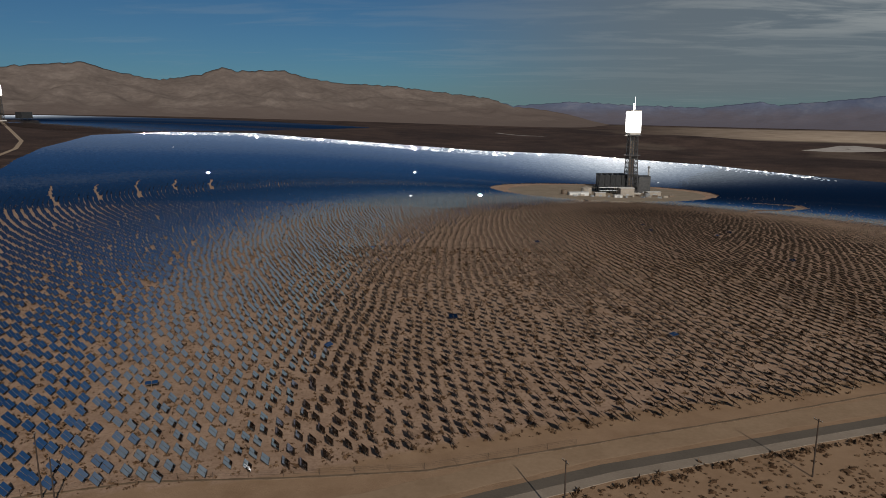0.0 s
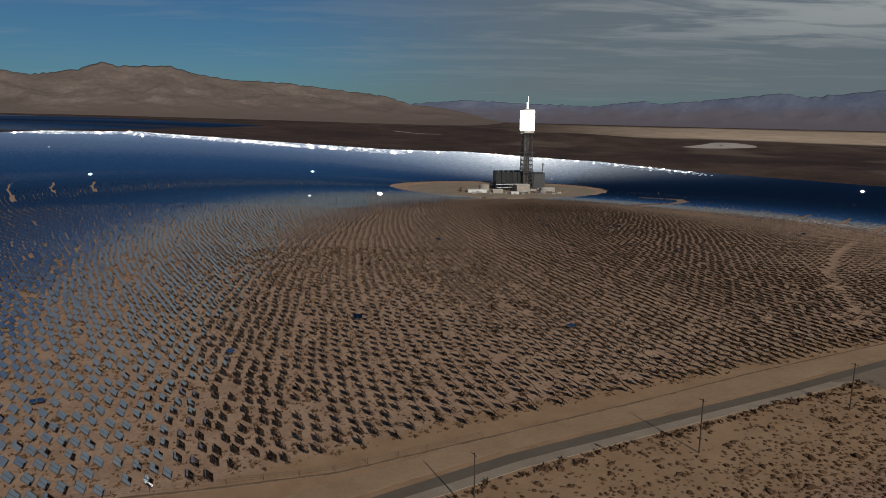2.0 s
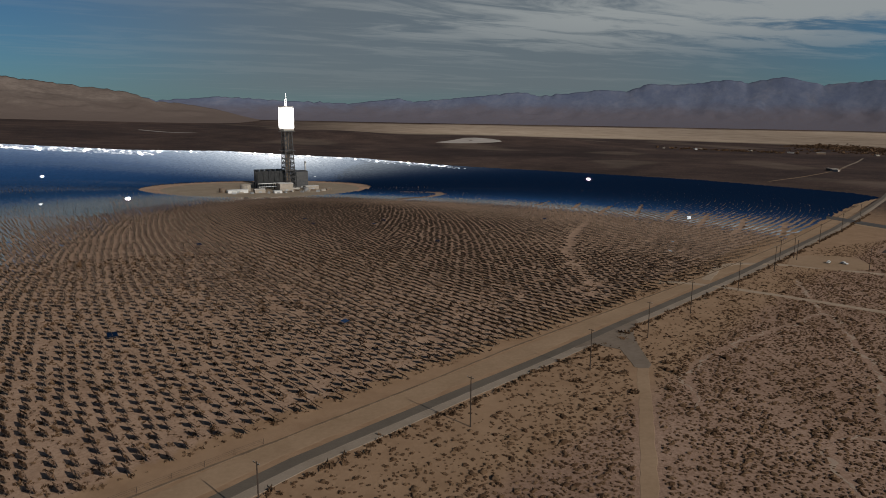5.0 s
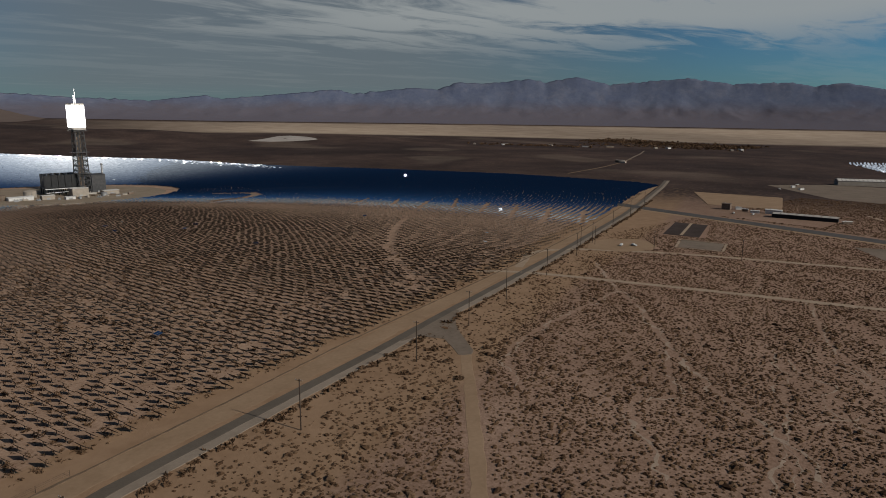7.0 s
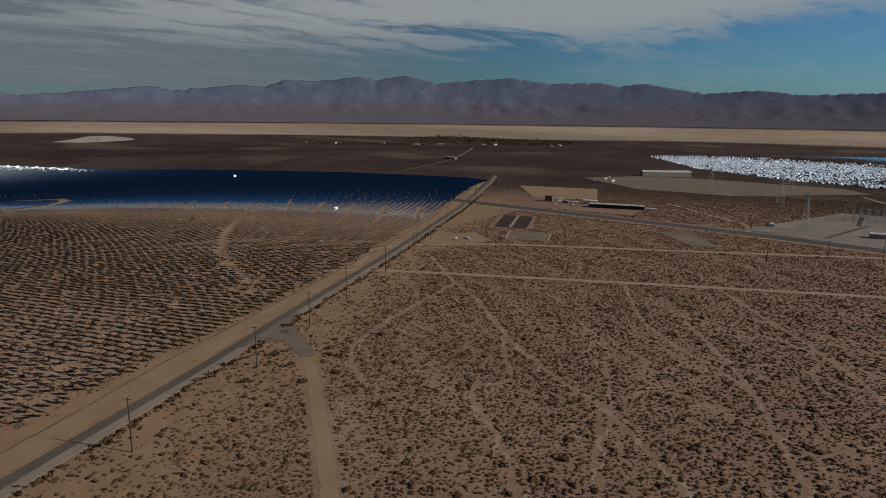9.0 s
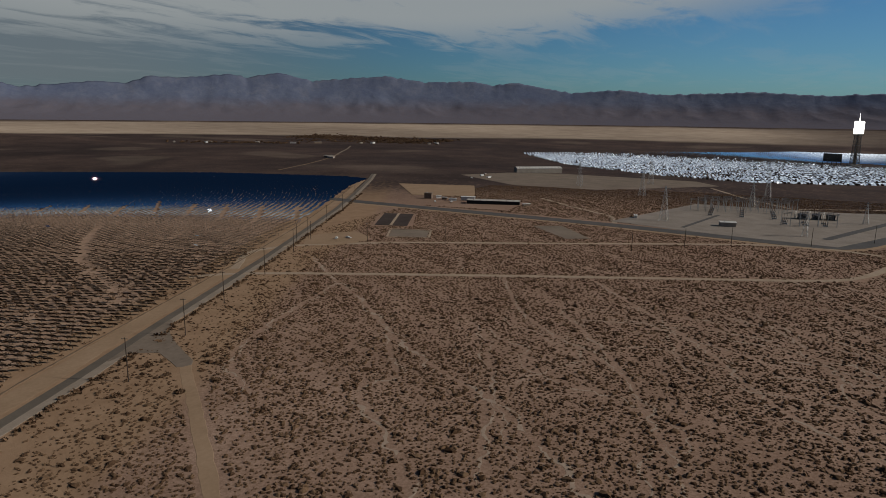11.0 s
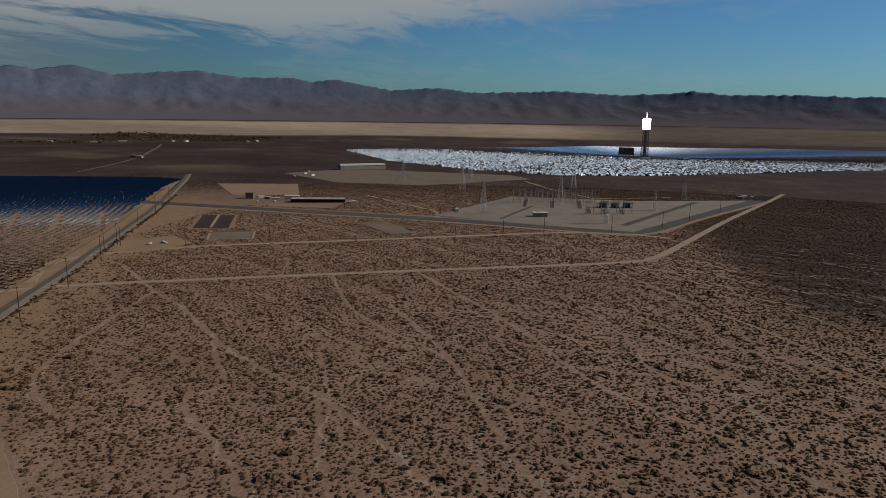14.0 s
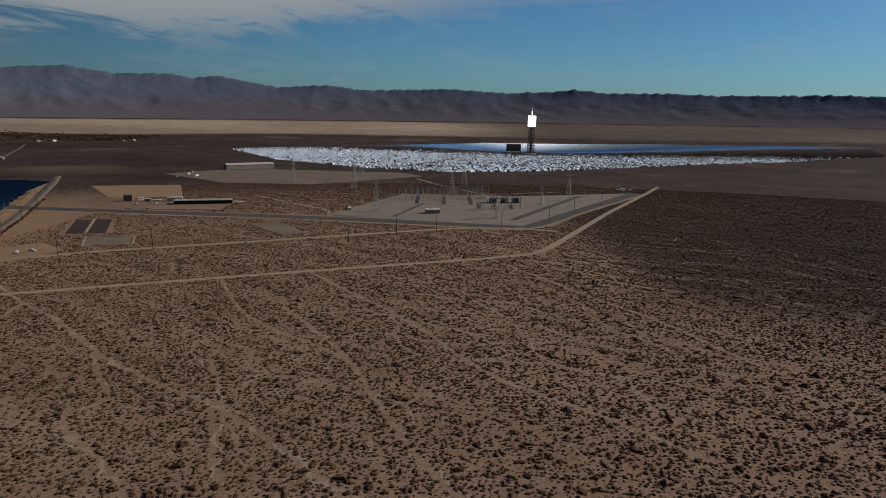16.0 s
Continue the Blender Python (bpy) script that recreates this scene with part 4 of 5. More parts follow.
def tank(x, y, r, h, label, mat=M_BEIGE):
    t = empty("storage_tank", x, y)
    tagged(t, label, "tank")
    bm = bmesh.new()
    bmesh.ops.create_cone(bm, cap_ends=True, segments=28, radius1=r, radius2=r, depth=h + 1, matrix=Matrix.Translation((0, 0, h / 2 - 0.5)))
    part("shell", bm, mat, t)
    bm = bmesh.new()
    bmesh.ops.create_cone(bm, cap_ends=True, segments=28, radius1=r + 0.1, radius2=0.6, depth=r * 0.22, matrix=Matrix.Translation((0, 0, h + r * 0.11)))
    part("roof", bm, mat, t)
    bm = bmesh.new()
    for s in (-0.3, 0.3):
        add_beam(bm, (s, -r - 0.25, 0), (s, -r - 0.25, h), 0.06)
    for k in range(int(h / 0.6)):
        add_beam(bm, (-0.3, -r - 0.25, 0.6 * k), (0.3, -r - 0.25, 0.6 * k), 0.04)
    part("ladder", bm, M_STEEL, t)


def pipe_rack(x, y, length, turn, label):
    p = empty("pipe_rack", x, y, None, turn)
    tagged(p, label, "pipe rack")
    for k in range(6):
        bm = bmesh.new()
        u = -length / 2 + length * k / 5
        for s in (-3, 3):
            add_beam(bm, (u, s, -3), (u, s, 11), 0.35)
        add_beam(bm, (u, -3, 6), (u, 3, 6), 0.3), add_beam(bm, (u, -3, 11), (u, 3, 11), 0.3)
        part("bent", bm, M_DARK_STEEL, p)
    for s, z in ((-2, 6.6), (0, 6.6), (2, 6.6), (-1.5, 11.7), (1.5, 11.7)):
        bm = bmesh.new()
        add_beam(bm, (-length / 2, s, z), (length / 2, s, z), 0.5, 8)
        part("pipe", bm, M_STEEL, p)


def stack(x, y, h, label):
    s = empty("vent_stack", x, y)
    tagged(s, label, "stack")
    bm = bmesh.new()
    add_beam(bm, (0, 0, -3), (0, 0, h), 1.6, 14, 1.3)
    part("flue", bm, M_STEEL, s)
    bm = bmesh.new()
    for z in (h * 0.5, h * 0.95):
        bmesh.ops.create_cone(bm, cap_ends=True, segments=14, radius1=2.6, radius2=2.6, depth=0.3, matrix=Matrix.Translation((0, 0, z)))
    part("gallery", bm, M_DARK_STEEL, s)


def power_block(tx, ty, full=True):
    condenser(tx - 27, ty + 16, -4, "dark raised air-cooled condenser beside the tower")
    shed("turbine_hall", tx - 14, ty - 28, 22, 15, 13, 5, "beige steel turbine hall at the tower's foot", M_BEIGE, M_ROOF)
    stack(tx + 36, ty + 25, 44, "slim grey boiler vent stack")
    if full:
        shed("boiler_house", tx + 24, ty + 20, 20, 24, 28, 5, "dark clad boiler house behind the tower", M_DARK_STEEL, M_DARK_STEEL)
        shed("control_building", tx - 92, ty - 45, 30, 12, 6, 3, "white flat control building on the pad", M_WHITE, M_WHITE)
        shed("pump_house", tx - 60, ty - 50, 16, 10, 7, 3, "small beige pump house on the pad", M_BEIGE, M_ROOF)
        shed("workshop", tx + 30, ty - 22, 22, 14, 7, 8, "pale steel workshop on the pad", M_BEIGE, M_ROOF)
        shed("switch_room", tx - 35, ty - 62, 12, 8, 5, 3, "small white switch room on the pad", M_WHITE, M_WHITE)
        tank(tx - 76, ty - 28, 8, 12, "tan water tank on the pad")
        tank(tx - 112, ty - 36, 5, 8, "brown storage tank on the pad", M_RUST)
        tank(tx + 14, ty - 48, 4, 7, "small grey tank near the tower", M_STEEL)
        pipe_rack(tx - 26, ty - 8, 52, 2, "steel pipe rack between tower and condenser")
        for k in range(18):
            box_unit(tx - 100 + 8.6 * k + (k % 3) * 4, ty - 62 + (k * 11) % 33, k)


def box_unit(x, y, k):
    u = empty("equipment_skid", x, y, None, 11 * k)
    tagged(u, "grey equipment skid with pipes on the pad", "equipment", "skids on the pad")
    bm = bmesh.new()
    add_box(bm, 0, 0, 1.6, 6 + k % 3, 3.2, 3.6, bevel=0.12)
    part("housing", bm, (M_STEEL, M_BEIGE, M_RUST)[k % 3], u)
    bm = bmesh.new()
    add_beam(bm, (-2, 0, 3), (-2, 0, 5.2), 0.4, 8)
    part("pipe", bm, M_STEEL, u)
    bm = bmesh.new()
    add_beam(bm, (1.5, -0.5, 3), (1.5, -0.5, 4.6), 0.3, 8)
    part("pipe", bm, M_STEEL, u)


solar_tower(*TOWER, "steel lattice solar tower with white-hot receiver", 132, 8)
power_block(*TOWER)
solar_tower(*TOWER1, "far dark solar tower with glowing receiver", 120, 20, 9)
condenser(TOWER1[0] - 10, TOWER1[1] + 55, 85, "dark condenser beside the far tower", 4)
solar_tower(*TOWER3, "far solar tower under the hills with glowing receiver", 116, 35, 9)
condenser(TOWER3[0] + 60, TOWER3[1] + 25, -35, "dark condenser beside the northern tower", 4)


# ---- power poles ----
def power_pole(x, y, h, turn, label, arms=1, group="poles along the road"):
    p = empty("power_pole", x, y, None, turn)
    tagged(p, label, "power pole", group)
    bm = bmesh.new()
    add_beam(bm, (0, 0, -1), (0, 0, h), 0.24, 8, 0.15)
    part("pole", bm, M_WOOD, p)
    for k in range(arms):
        z = h - 0.5 - 1.6 * k
        bm = bmesh.new()
        add_box(bm, 0, 0.2, z, 0.14, 2.6, 0.16, bevel=0.02)
        arm = part("crossarm", bm, M_WOOD, p)
        for s in (-1.15, -0.4, 0.8, 1.4):
            bm = bmesh.new()
            add_beam(bm, (0, s, z + 0.08), (0, s, z + 0.42), 0.07, 6, 0.05)
            part("insulator", bm, M_STEEL, arm)


ALONG = math.degrees(math.atan2(24, 62))
for x, y in [(29, 149), (102, 174), (170, 197), (221, 218), (271, 239), (335, 262), (402, 288), (457, 313), (530, 342), (610, 374), (700, 412)]:
    power_pole(x, y, 17.2, ALONG, "dark weathered wooden power pole beside the road")
power_pole(-101, 158, 17.5, ALONG, "dark power pole with a leaning brace pole")
power_pole(-97, 156.5, 12.0, ALONG, "short dark brace pole by the fence", 0)
for x, y in [(464, 262), (478, 201), (452, 307), (440, 312), (515, 65), (575, -3), (599, -61), (550, 30), (640, -110), (700, -145), (770, -190)]:
    power_pole(x, y, 15.0, 95, "dark wooden power pole beside the dirt track", 1, "poles along the track")


# ---- lattice pylons and substation ----
def lattice_pylon(x, y, h, turn, label, group="pylons"):
    t = empty("lattice_pylon", x, y, None, turn)
    tagged(t, label, "pylon", group)
    w = h * 0.11
    bm = bmesh.new()
    for sx in (-1, 1):
        for sy in (-1, 1):
            add_beam(bm, (sx * w, sy * w, -1), (sx * w * 0.12, sy * w * 0.12, h), 0.16, 4, 0.1)
    part("leg_frame", bm, M_STEEL, t)
    bm = bmesh.new()
    n = 8
    for k in range(n):
        z0, z1 = h * k / n, h * (k + 1) / n
        u0, u1 = (w * (1 - 0.88 * z / h) for z in (z0, z1))
        for a, b in (((-1, -1), (1, -1)), ((1, -1), (1, 1)), ((1, 1), (-1, 1)), ((-1, 1), (-1, -1))):
            add_beam(bm, (a[0] * u0, a[1] * u0, z0), (b[0] * u1, b[1] * u1, z1), 0.09)
            add_beam(bm, (b[0] * u0, b[1] * u0, z0), (a[0] * u1, a[1] * u1, z1), 0.09)
    part("lattice", bm, M_STEEL, t)
    for z in (0.72, 0.84, 0.95):
        bm = bmesh.new()
        add_beam(bm, (-h * 0.14, 0, h * z), (h * 0.14, 0, h * z), 0.18)
        part("crossarm", bm, M_STEEL, t)


def gantry(x, y, turn, label="grey steel bus gantry in the substation"):
    g = empty("bus_gantry", x, y, None, turn)
    tagged(g, label, "gantry", "substation gantries")
    for s in (-8, 0, 8):
        bm = bmesh.new()
        add_beam(bm, (s, -0.7, -1), (s, -0.35, 13), 0.22), add_beam(bm, (s, 0.7, -1), (s, 0.35, 13), 0.22)
        for k in range(5):
            add_beam(bm, (s, -0.65, 2.4 * k), (s, 0.65, 2.4 * k + 1.2), 0.1)
        part("column", bm, M_STEEL, g)
    bm = bmesh.new()
    for z in (11.8, 13.0):
        add_beam(bm, (-9, 0, z), (9, 0, z), 0.2)
    part("beam", bm, M_STEEL, g)
    for s in (-6, -3, 3, 6):
        bm = bmesh.new()
        add_beam(bm, (s, 0, 11.8), (s, 0, 9.6), 0.18, 6)
        part("insulator", bm, M_RUST, g)


def breaker(x, y, turn):
    b = empty("circuit_breaker", x, y, None, turn)
    tagged(b, "grey circuit breaker on a frame in the substation", "breaker", "substation breakers")
    bm = bmesh.new()
    add_box(bm, 0, 0, 1.6, 4.5, 1.2, 1.2, bevel=0.1)
    add_box(bm, -1.6, 0, 0.4, 0.3, 1.0, 1.6), add_box(bm, 1.6, 0, 0.4, 0.3, 1.0, 1.6)
    part("tank", bm, M_STEEL, b)
    for s in (-1.5, 0, 1.5):
        bm = bmesh.new()
        add_beam(bm, (s, 0, 2.2), (s * 1.3, 0, 5.2), 0.28, 6, 0.18)
        part("bushing", bm, M_RUST, b)


def transformer(x, y, turn):
    t = empty("transformer", x, y, None, turn)
    tagged(t, "large grey oil transformer with radiators", "transformer", "substation transformers")
    bm = bmesh.new()
    add_box(bm, 0, 0, 2.6, 8, 4.5, 5.6, bevel=0.2)
    part("tank", bm, M_DARK_STEEL, t)
    for s in (-1, 1):
        bm = bmesh.new()
        for k in range(7):
            add_box(bm, -3 + k, s * 3.2, 2.8, 0.25, 1.8, 4.2)
        part("radiator", bm, M_STEEL, t)
        bm = bmesh.new()
        add_box(bm, s * 6.2, 0, 3.4, 0.5, 9, 7.8, bevel=0.05)
        part("fire_wall", bm, M_CONCRETE, t)
    for s in (-2, 0, 2):
        bm = bmesh.new()
        add_beam(bm, (s, 0, 5.4), (s * 1.2, 0, 8.6), 0.3, 6, 0.2)
        part("bushing", bm, M_RUST, t)


for i in range(5):
    for j in range(3):
        gantry(828 - 20 * j + 4 * i, 22 - 20 * i + 6 * j, 80)
for i in range(3):
    gantry(712 + 6 * i, -52 - 16 * i, 75)
for i in range(3):
    for j in range(4):
        breaker(805 - 18 * j, 20 - 30 * i, 80)
        if j < 2:
            breaker(735 - 16 * j, -48 - 17 * i, 75)
for i in range(3):
    transformer(772 + 3 * i, -66 - 13 * i, 80)
shed("substation_control_house", 682, 2, 14, 8, 4.2, 100, "pale flat-roofed control house in the substation", M_BEIGE, M_ROOF)
for x, y, h in [(690, 60, 34), (850, -20, 30), (915, 110, 34), (980, -40, 34), (1000, 210, 36), (1090, 120, 36), (870, -170, 26), (760, -120, 22), (650, -60, 22)]:
    lattice_pylon(x, y, h, 75, "grey steel lattice pylon near the substation")

# ---- works yard ----
shed("long_shed", 1234, 338, 86, 20, 8, 123, "long pale steel shed with dark bays", M_BEIGE, M_ROOF, 0.25, bays=14)
shed("site_office", 752, 340, 9, 7, 6.5, 100, "square brown site building by the road", M_RUST, M_RUST)
shed("carport", 738, 252, 60, 12, 4.0, 104, "long low dark canopy beside the works yard", M_BLACK, M_CONCRETE, 0.03, bays=8)
shed("white_trailer", 756, 290, 16, 6, 4.2, 104, "white site trailer in the works yard", M_WHITE, M_WHITE)
for k, (x, y) in enumerate([(750, 318), (744, 305), (760, 330), (735, 212), (1090, 395), (1060, 372), (1120, 400), (700, 88), (930, -255), (915, -247)]):
    shed("storage_container", x, y, 9 if k % 2 else 6, 2.6, 2.7, 100 + 13 * k, "pale steel storage container on the yard", M_WHITE if k % 3 else M_RUST, M_WHITE, 0.02, category="container")


def pickup(x, y, turn, mat, label):
    c = empty("pickup_truck", x, y, None, turn)
    tagged(c, label, "truck", "vehicles")
    bm = bmesh.new()
    add_box(bm, 0, 0, 0.85, 5.2, 1.9, 0.7, bevel=0.12)
    part("body", bm, mat, c)
    bm = bmesh.new()
    add_box(bm, 0.5, 0, 1.5, 2.0, 1.7, 0.7, bevel=0.2)
    part("cab", bm, mat, c)
    for sx in (-1.6, 1.6):
        for sy in (-0.85, 0.85):
            bm = bmesh.new()
            add_beam(bm, (sx, sy - 0.12, 0.38), (sx, sy + 0.12, 0.38), 0.38, 12)
            part("wheel", bm, M_BLACK, c)


for x, y, a in [(463, 290, 20), (470, 283, 80), (728, 300, 10), (733, 262, 100), (722, 318, 30), (1040, 395, 60), (945, -262, 30), (938, -268, 40)]:
    pickup(x, y, a, M_WHITE, "white pickup truck parked on bare earth")


# ---- fence along the mirror field ----
def fence():
    f = empty("wire_fence", 0, 0, 0)
    tagged(f, "low wire fence with steel posts along the berm", "fence")
    pts = resample(BERM[1:6], 9.0)
    bm0 = bmesh.new()
    add_beam(bm0, (0, 0, -0.3), (0, 0, 1.9), 0.06, 5)
    me = bpy.data.meshes.new("post")
    bm0.to_mesh(me), bm0.free()
    me.materials.append(M_WOOD)
    for x, y in pts:
        o = new("post", me)
        o.parent = f
        o.location = (x, y + 1.2, tz(x, y + 1.2))
    for h in (0.7, 1.3, 1.8):
        bm = bmesh.new()
        for a, b in zip(pts, pts[1:]):
            add_beam(bm, (a[0], a[1] + 1.2, tz(*a) + h), (b[0], b[1] + 1.2, tz(*b) + h), 0.018, 3)
        part("wire", bm, M_WOOD, f)


fence()


# ---- shrubs ----
def shrub_mesh(name, pts, sizes, blades, seed):
    """Desert shrubs as tufts of small leaf faces round a low dome."""
    rs = np.random.RandomState(seed)
    n = len(pts)
    base = np.column_stack([pts, terrain(pts[:, 0], pts[:, 1])])
    th = rs.uniform(0, 2 * np.pi, (n, blades))
    el = np.arcsin(rs.uniform(0.02, 1.0, (n, blades)))
    rad = rs.uniform(0.55, 1.05, (n, blades))
    flatten = rs.uniform(0.55, 0.8, (n, 1))
    c = np.stack([np.cos(th) * np.cos(el) * rad, np.sin(th) * np.cos(el) * rad, np.sin(el) * rad * flatten], -1)
    s = sizes[:, None, None]
    centre = base[:, None] + c * s * 0.62 + [0, 0, 0.05]
    tri = []
    for _ in range(3):
        tri.append(centre + rs.normal(0, 0.40, c.shape) * s)
    v = np.stack(tri, 2)
    v[..., 2] = np.maximum(v[..., 2], base[:, None, None, 2] - 0.05)
    v = v.reshape(-1, 3)
    return mesh_from(name, v, np.arange(len(v)).reshape(-1, 3), [M_SHRUB])


def dome_shrubs(name, pts, sizes, sides, seed, tufts=0):
    """Shrubs as low uneven mounds, with loose twigs standing out of the nearer ones."""
    rs = np.random.RandomState(seed)
    n = len(pts)
    base = np.column_stack([pts, terrain(pts[:, 0], pts[:, 1]) - 0.06])
    th = (np.arange(sides)[None] + rs.uniform(-0.35, 0.35, (n, sides))) * 2 * np.pi / sides + rs.uniform(0, 6.3, (n, 1))
    stretch = rs.uniform(0.75, 1.35, (n, 1))
    rows = []
    for rad, hgt in ((1.0, 0.0), (0.82, 0.55)):
        rr = rad * rs.uniform(0.65, 1.25, (n, sides)) * sizes[:, None]
        zz = hgt * rs.uniform(0.6, 1.3, (n, sides)) * sizes[:, None] * 0.78
        rows.append(np.stack([np.cos(th) * rr * stretch, np.sin(th) * rr / stretch, zz], -1))
    tip = np.stack([rs.normal(0, 0.2, n), rs.normal(0, 0.2, n), rs.uniform(0.5, 0.9, n)], -1) * sizes[:, None]
    v = np.concatenate([rows[0], rows[1], tip[:, None]], 1) + base[:, None]
    j = np.arange(sides)
    j2 = (j + 1) % sides
    tri = np.concatenate([np.stack([j, j2, sides + j2], 1), np.stack([j, sides + j2, sides + j], 1), np.stack([sides + j, sides + j2, np.full(sides, 2 * sides)], 1)])
    k = 2 * sides + 1
    faces = (np.arange(n)[:, None, None] * k + tri[None]).reshape(-1, 3)
    v = v.reshape(-1, 3)
    if tufts:
        a = rs.uniform(0, 6.3, (n, tufts))
        up_ = rs.uniform(0.3, 1.0, (n, tufts))
        c = base[:, None] + np.stack([np.cos(a) * 0.8, np.sin(a) * 0.8, up_ * 0.5], -1) * sizes[:, None, None]
        t3 = np.stack([c + rs.normal(0, 0.26, c.shape) * sizes[:, None, None] for _ in range(3)], 2).reshape(-1, 3)
        faces = np.concatenate([faces, np.arange(len(t3)).reshape(-1, 3) + len(v)])
        v = np.concatenate([v, t3])
    return mesh_from(name, v, faces, [M_SHRUB])


def scatter(n, r0, r1, b0, b1, seed):
    rs = np.random.RandomState(seed)
    r = np.sqrt(rs.uniform(r0 ** 2, r1 ** 2, n))
    b = np.radians(rs.uniform(b0, b1, n))
    return np.stack([r * np.sin(b), r * np.cos(b)], -1)


def clear_of_ways(p, margin=0.0):
    ok = off_line(p[:, 0], p[:, 1], ROAD) > 7 + margin
    for line, w in [(JUNCTION, 4), (TRACK_N, 3.5), (TRACK_S, 3.5), (YARD_ROAD, 17)] + [(w_, 1.2 if i_ < 8 else 0.7) for i_, w_ in enumerate(WASHES)]:
        ok &= off_line(p[:, 0], p[:, 1], line) > w
    for poly in (SUB, [(778, 375), (795, 296), (924, 346), (900, 455)], [(1095, 434), (966, 300), (960, 173), (1126, 24), (1200, 60), (1225, 292)], [(690, 380), (690, 220), (770, 220), (770, 380)], [(432, 300), (466, 322), (505, 296), (474, 262), (444, 272)], [(600, 166), (612, 142), (556, 104), (545, 122)], [(613, 330), (625, 296), (547, 262), (535, 298)], [(525, 272), (532, 239), (500, 227), (493, 258)]):
        ok &= ~inside(p[:, 0], p[:, 1], poly)
    return ok


def density_of(p):
    """Clumped cover: thin on sand by the road, thick along the washes."""
    # cover runs in streaks down the fan
    ca, sa = math.cos(radians(42)), math.sin(radians(42))
    patchy = np.array([noise.noise(Vector(((x * sa + y * ca) * 0.012, (x * ca - y * sa) * 0.075, 0))) + 0.6 * noise.noise(Vector((x * 0.16, y * 0.16, 2))) for x, y in p])
    d = 0.84 + 0.60 * patchy
    road = off_line(p[:, 0], p[:, 1], ROAD)
    d *= 0.36 + 0.64 * smooth((road - 14) / 45)
    w0 = off_line(p[:, 0], p[:, 1], WASHES[0])
    d += 0.5 * np.exp(-((w0 - 6) / 5) ** 2)
    for w_ in WASHES[1:16]:
        d += 0.35 * np.exp(-((off_line(p[:, 0], p[:, 1], w_) - 3.5) / 2.5) ** 2)
    return d


gx, gy = np.meshgrid(np.arange(20, 1010, 1.5), np.arange(-560, 330, 1.5))
p = np.stack([gx.ravel(), gy.ravel()], -1) + np.random.RandomState(11).uniform(-0.75, 0.75, (gx.size, 2))
dist, deg_ = np.hypot(p[:, 0], p[:, 1]), np.degrees(np.arctan2(p[:, 0], p[:, 1]))
p = p[(dist > 90) & (dist < 1000) & (deg_ > 10) & (deg_ < 132)]
below = p[:, 1] < np.interp(p[:, 0], [q[0] for q in ROAD], [q[1] for q in ROAD])
p = p[~inside(p[:, 0], p[:, 1], FIELD) & below]
rs_ = np.random.RandomState(4)
p = p[clear_of_ways(p) & (rs_.uniform(size=len(p)) < density_of(p))]
size = np.random.RandomState(5).gamma(3.0, 0.125, len(p)) + 0.17
dist = np.hypot(p[:, 0], p[:, 1])
keep_ = (dist < 620) | (np.random.RandomState(77).uniform(size=len(p)) < 0.8)
p, size, dist = p[keep_], size[keep_], dist[keep_]
size = size * (1 + 0.10 * smooth((dist - 600) / 200))
near_, mid_, far_ = dist < 290, (dist >= 290) & (dist < 480), dist >= 480
tagged(new("scrub_near", dome_shrubs("scrub_near", p[near_], size[near_], 6, 1, 6)), "dry brown creosote scrub on sand", "shrubs", kind="stuff")
tagged(new("scrub_middle", dome_shrubs("scrub_middle", p[mid_], size[mid_] * 1.05, 4, 2, 2)), "dry brown creosote scrub on sand", "shrubs", kind="stuff")
tagged(new("scrub_far", dome_shrubs("scrub_far", p[far_], size[far_] * 1.0, 4, 3, 0)), "dry brown creosote scrub on sand", "shrubs", kind="stuff")

# a line of darker bushes on the road's edge, and small tufts between the mirrors
line_pts = resample(ROAD[3:11], 1.7)
rs_ = np.random.RandomState(8)
edge = line_pts + np.stack([rs_.normal(4.6, 0.9, len(line_pts)) * 0.38, -rs_.normal(8.2, 1.2, len(line_pts)) * 0.92], -1)
edge = edge[(rs_.uniform(size=len(edge)) < 0.75) & (off_line(edge[:, 0], edge[:, 1], JUNCTION) > 9)]
tagged(new("scrub_roadside", shrub_mesh("scrub_roadside", edge, rs_.uniform(0.7, 1.5, len(edge)), 22, 3)), "dark bushes in a line along the road's edge", "shrubs", kind="stuff")
p = scatter(26000, 160, 520, -36, 60, 21)
p = p[inside(p[:, 0], p[:, 1], FIELD)]
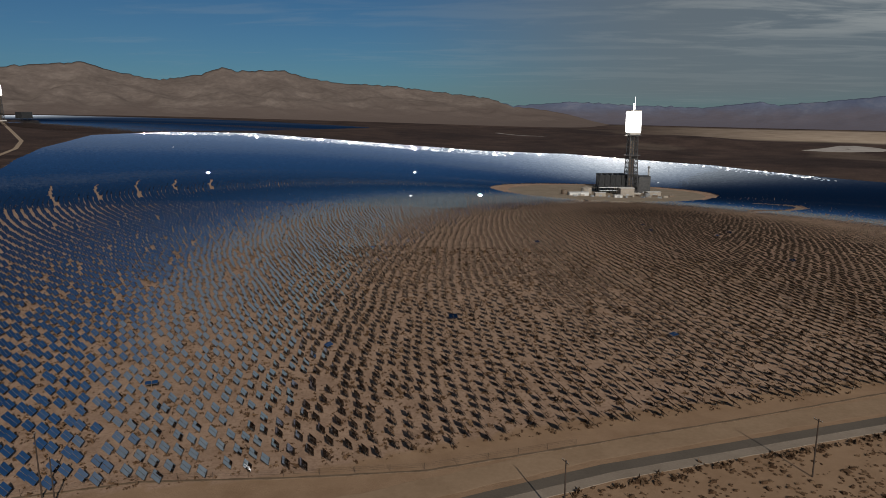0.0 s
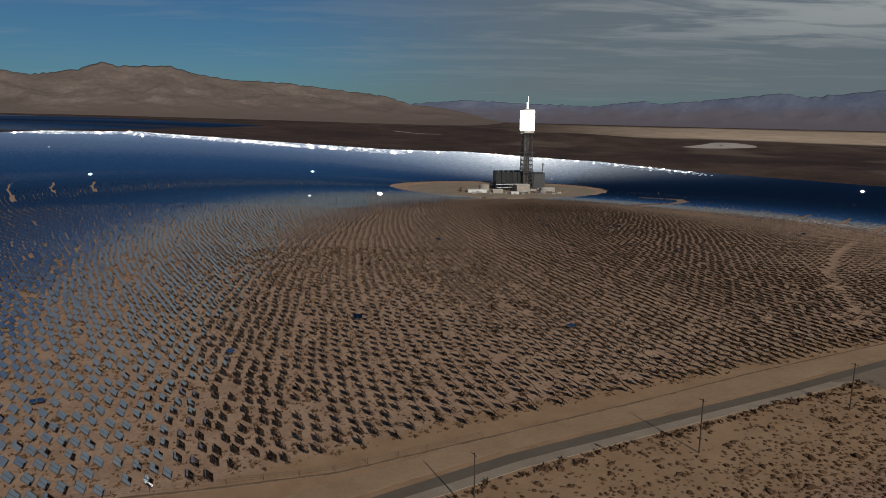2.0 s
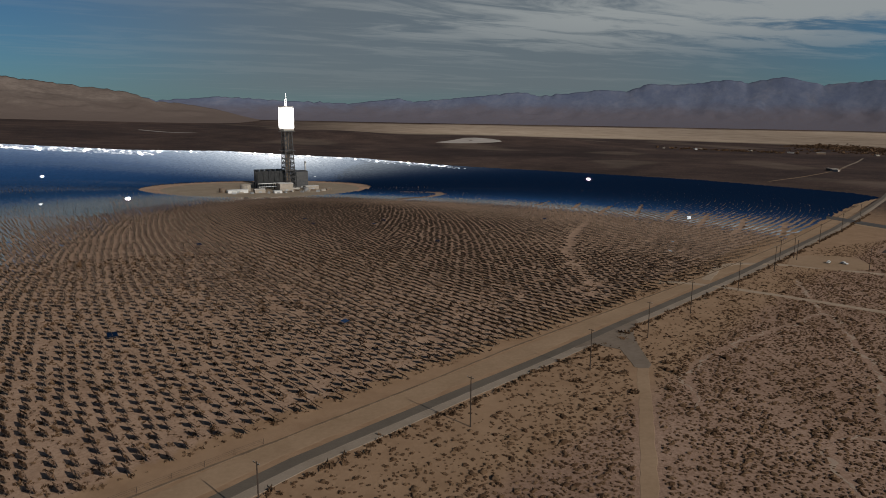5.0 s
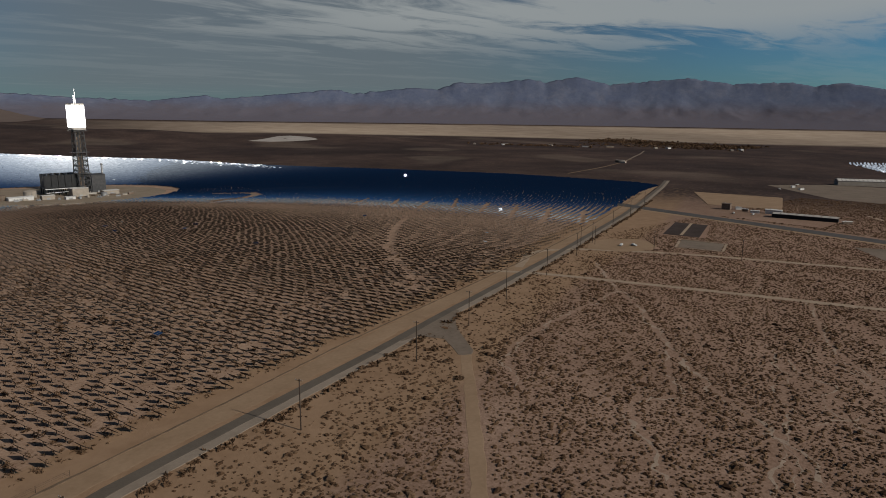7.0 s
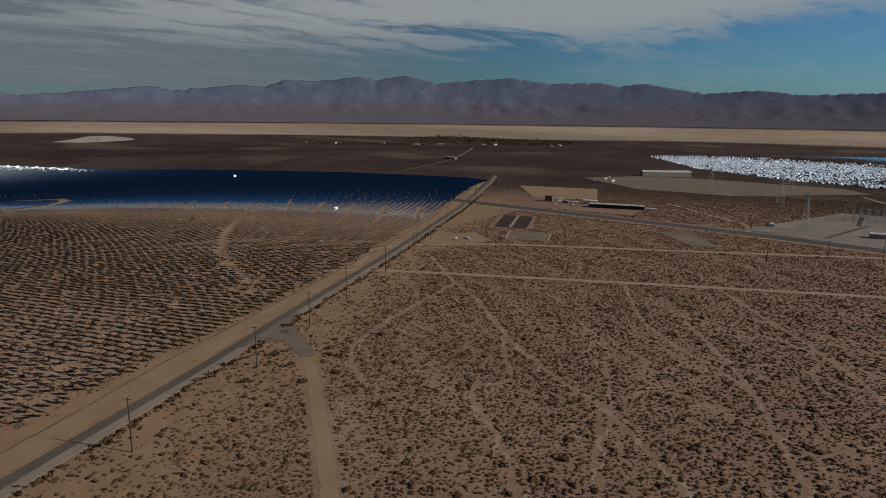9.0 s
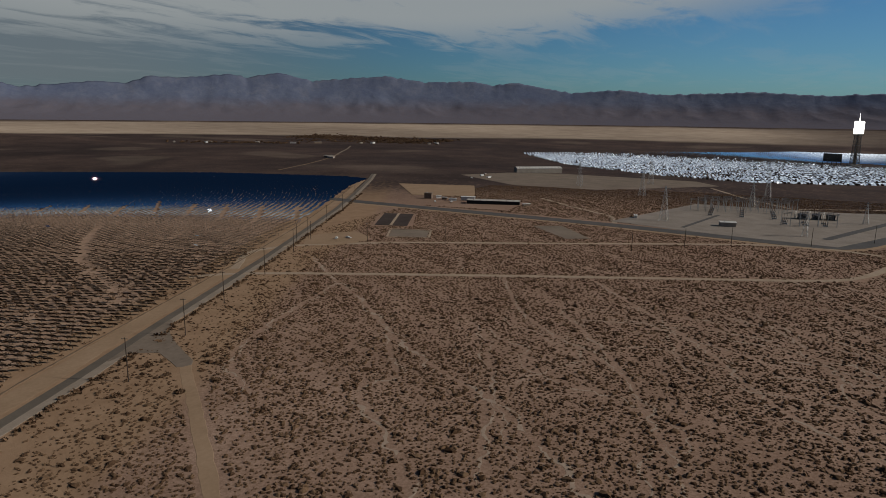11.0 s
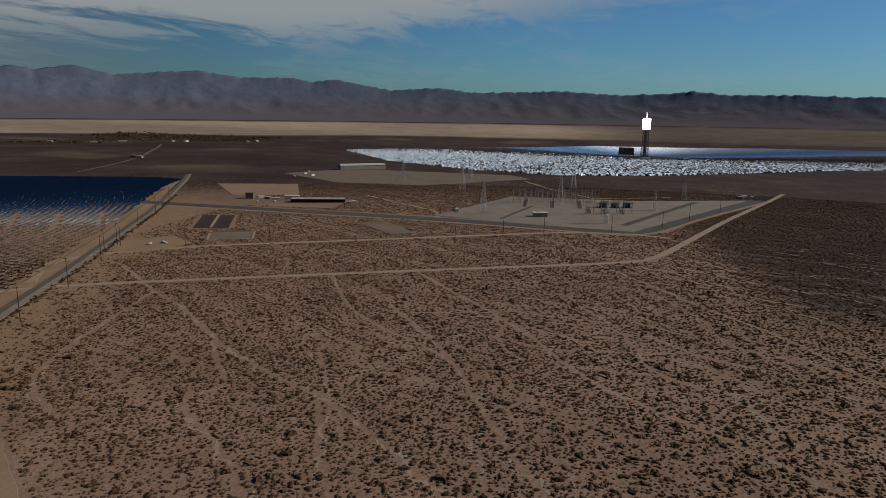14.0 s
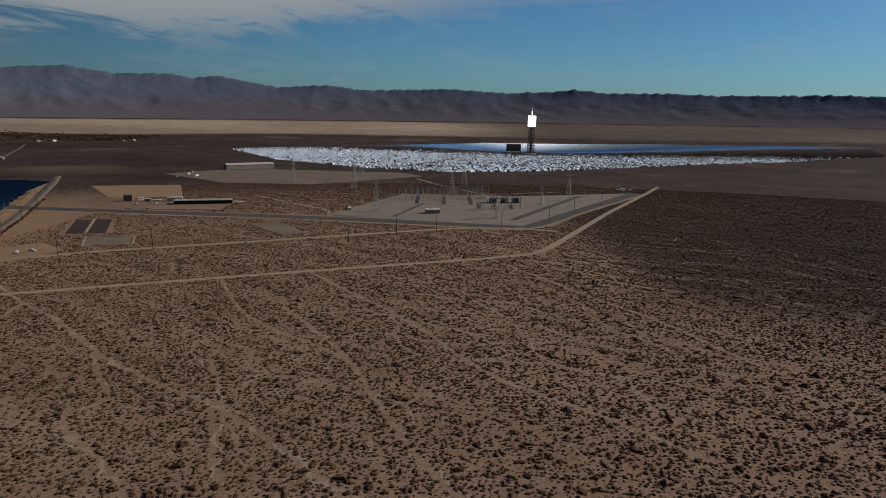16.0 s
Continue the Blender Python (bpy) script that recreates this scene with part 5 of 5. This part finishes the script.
tagged(new("scrub_field", shrub_mesh("scrub_field", p, np.random.RandomState(6).gamma(3.0, 0.16, len(p)) + 0.2, 9, 4)), "low dry tufts between the mirrors", "shrubs", kind="stuff")

# ---- far plain: a belt of trees, a few sheds, a village under the range ----
rs_ = np.random.RandomState(31)


def belt_of(n, a, b, wide):
    """Trees in uneven clumps along a line."""
    t_ = rs_.uniform(size=n)
    t_ = np.clip(t_ + 0.03 * np.sin(t_ * 70), 0, 1)[:, None]
    return np.array([a]) * (1 - t_) + np.array([b]) * t_ + rs_.normal(0, 1, (n, 2)) * wide


belt = np.concatenate([belt_of(1700, (2500, 1730), (2440, 1040), (75, 22)), belt_of(160, (1800, 1720), (1960, 1390), 34), belt_of(150, (2180, 1500), (2260, 1010), 40)])
tagged(new("tree_belt", shrub_mesh("tree_belt", belt, rs_.uniform(2.5, 6.5, len(belt)), 16, 5)), "far belt of dark trees on the plain", "trees", kind="stuff")
for k in range(22):
    u = (k * 0.618) % 1
    x, y = 1780 + 460 * u, 4180 + 90 * ((k * 0.37) % 1)
    shed("village_house", x, y, 22 + 8 * (k % 4), 14, 8 + 5 * (k % 3), 15 * k, "pale far building of the village by the lake", M_BEIGE if k % 3 else M_WHITE, M_ROOF, 0.15, category="house")
for k, (x, y) in enumerate([(1770, 1735), (1815, 1640), (1850, 1655), (1905, 1500), (1960, 1395), (2010, 1330), (2105, 1215), (2125, 1180), (2190, 960), (2205, 1000), (2290, 1010), (1366, 872), (1352, 858)]):
    shed("farm_shed", x, y, 12 + 7 * (k % 3), 7 + k % 4, 3.5 + k % 2, 40 + 20 * k, "pale low shed near the tree belt", (M_BEIGE, M_WHITE, M_RUST)[k % 3], M_BEIGE, 0.15)


def bush(x, y, r, label):
    me = dome_shrubs("roadside_bush", np.array([[x, y]]), np.array([r]), 9, int(x), 90)
    tagged(new("roadside_bush", me), label, "bush", "bushes by the junction")


for x, y, r in [(187, 216, 2.2), (185, 203, 1.7), (204, 190, 1.6), (158, 190, 1.5), (181, 189, 1.3), (199, 180, 1.5), (184, 168, 1.4), (214, 196, 1.3), (170, 172, 1.6)]:
    bush(x, y, r, "dark round creosote bush beside the road junction")
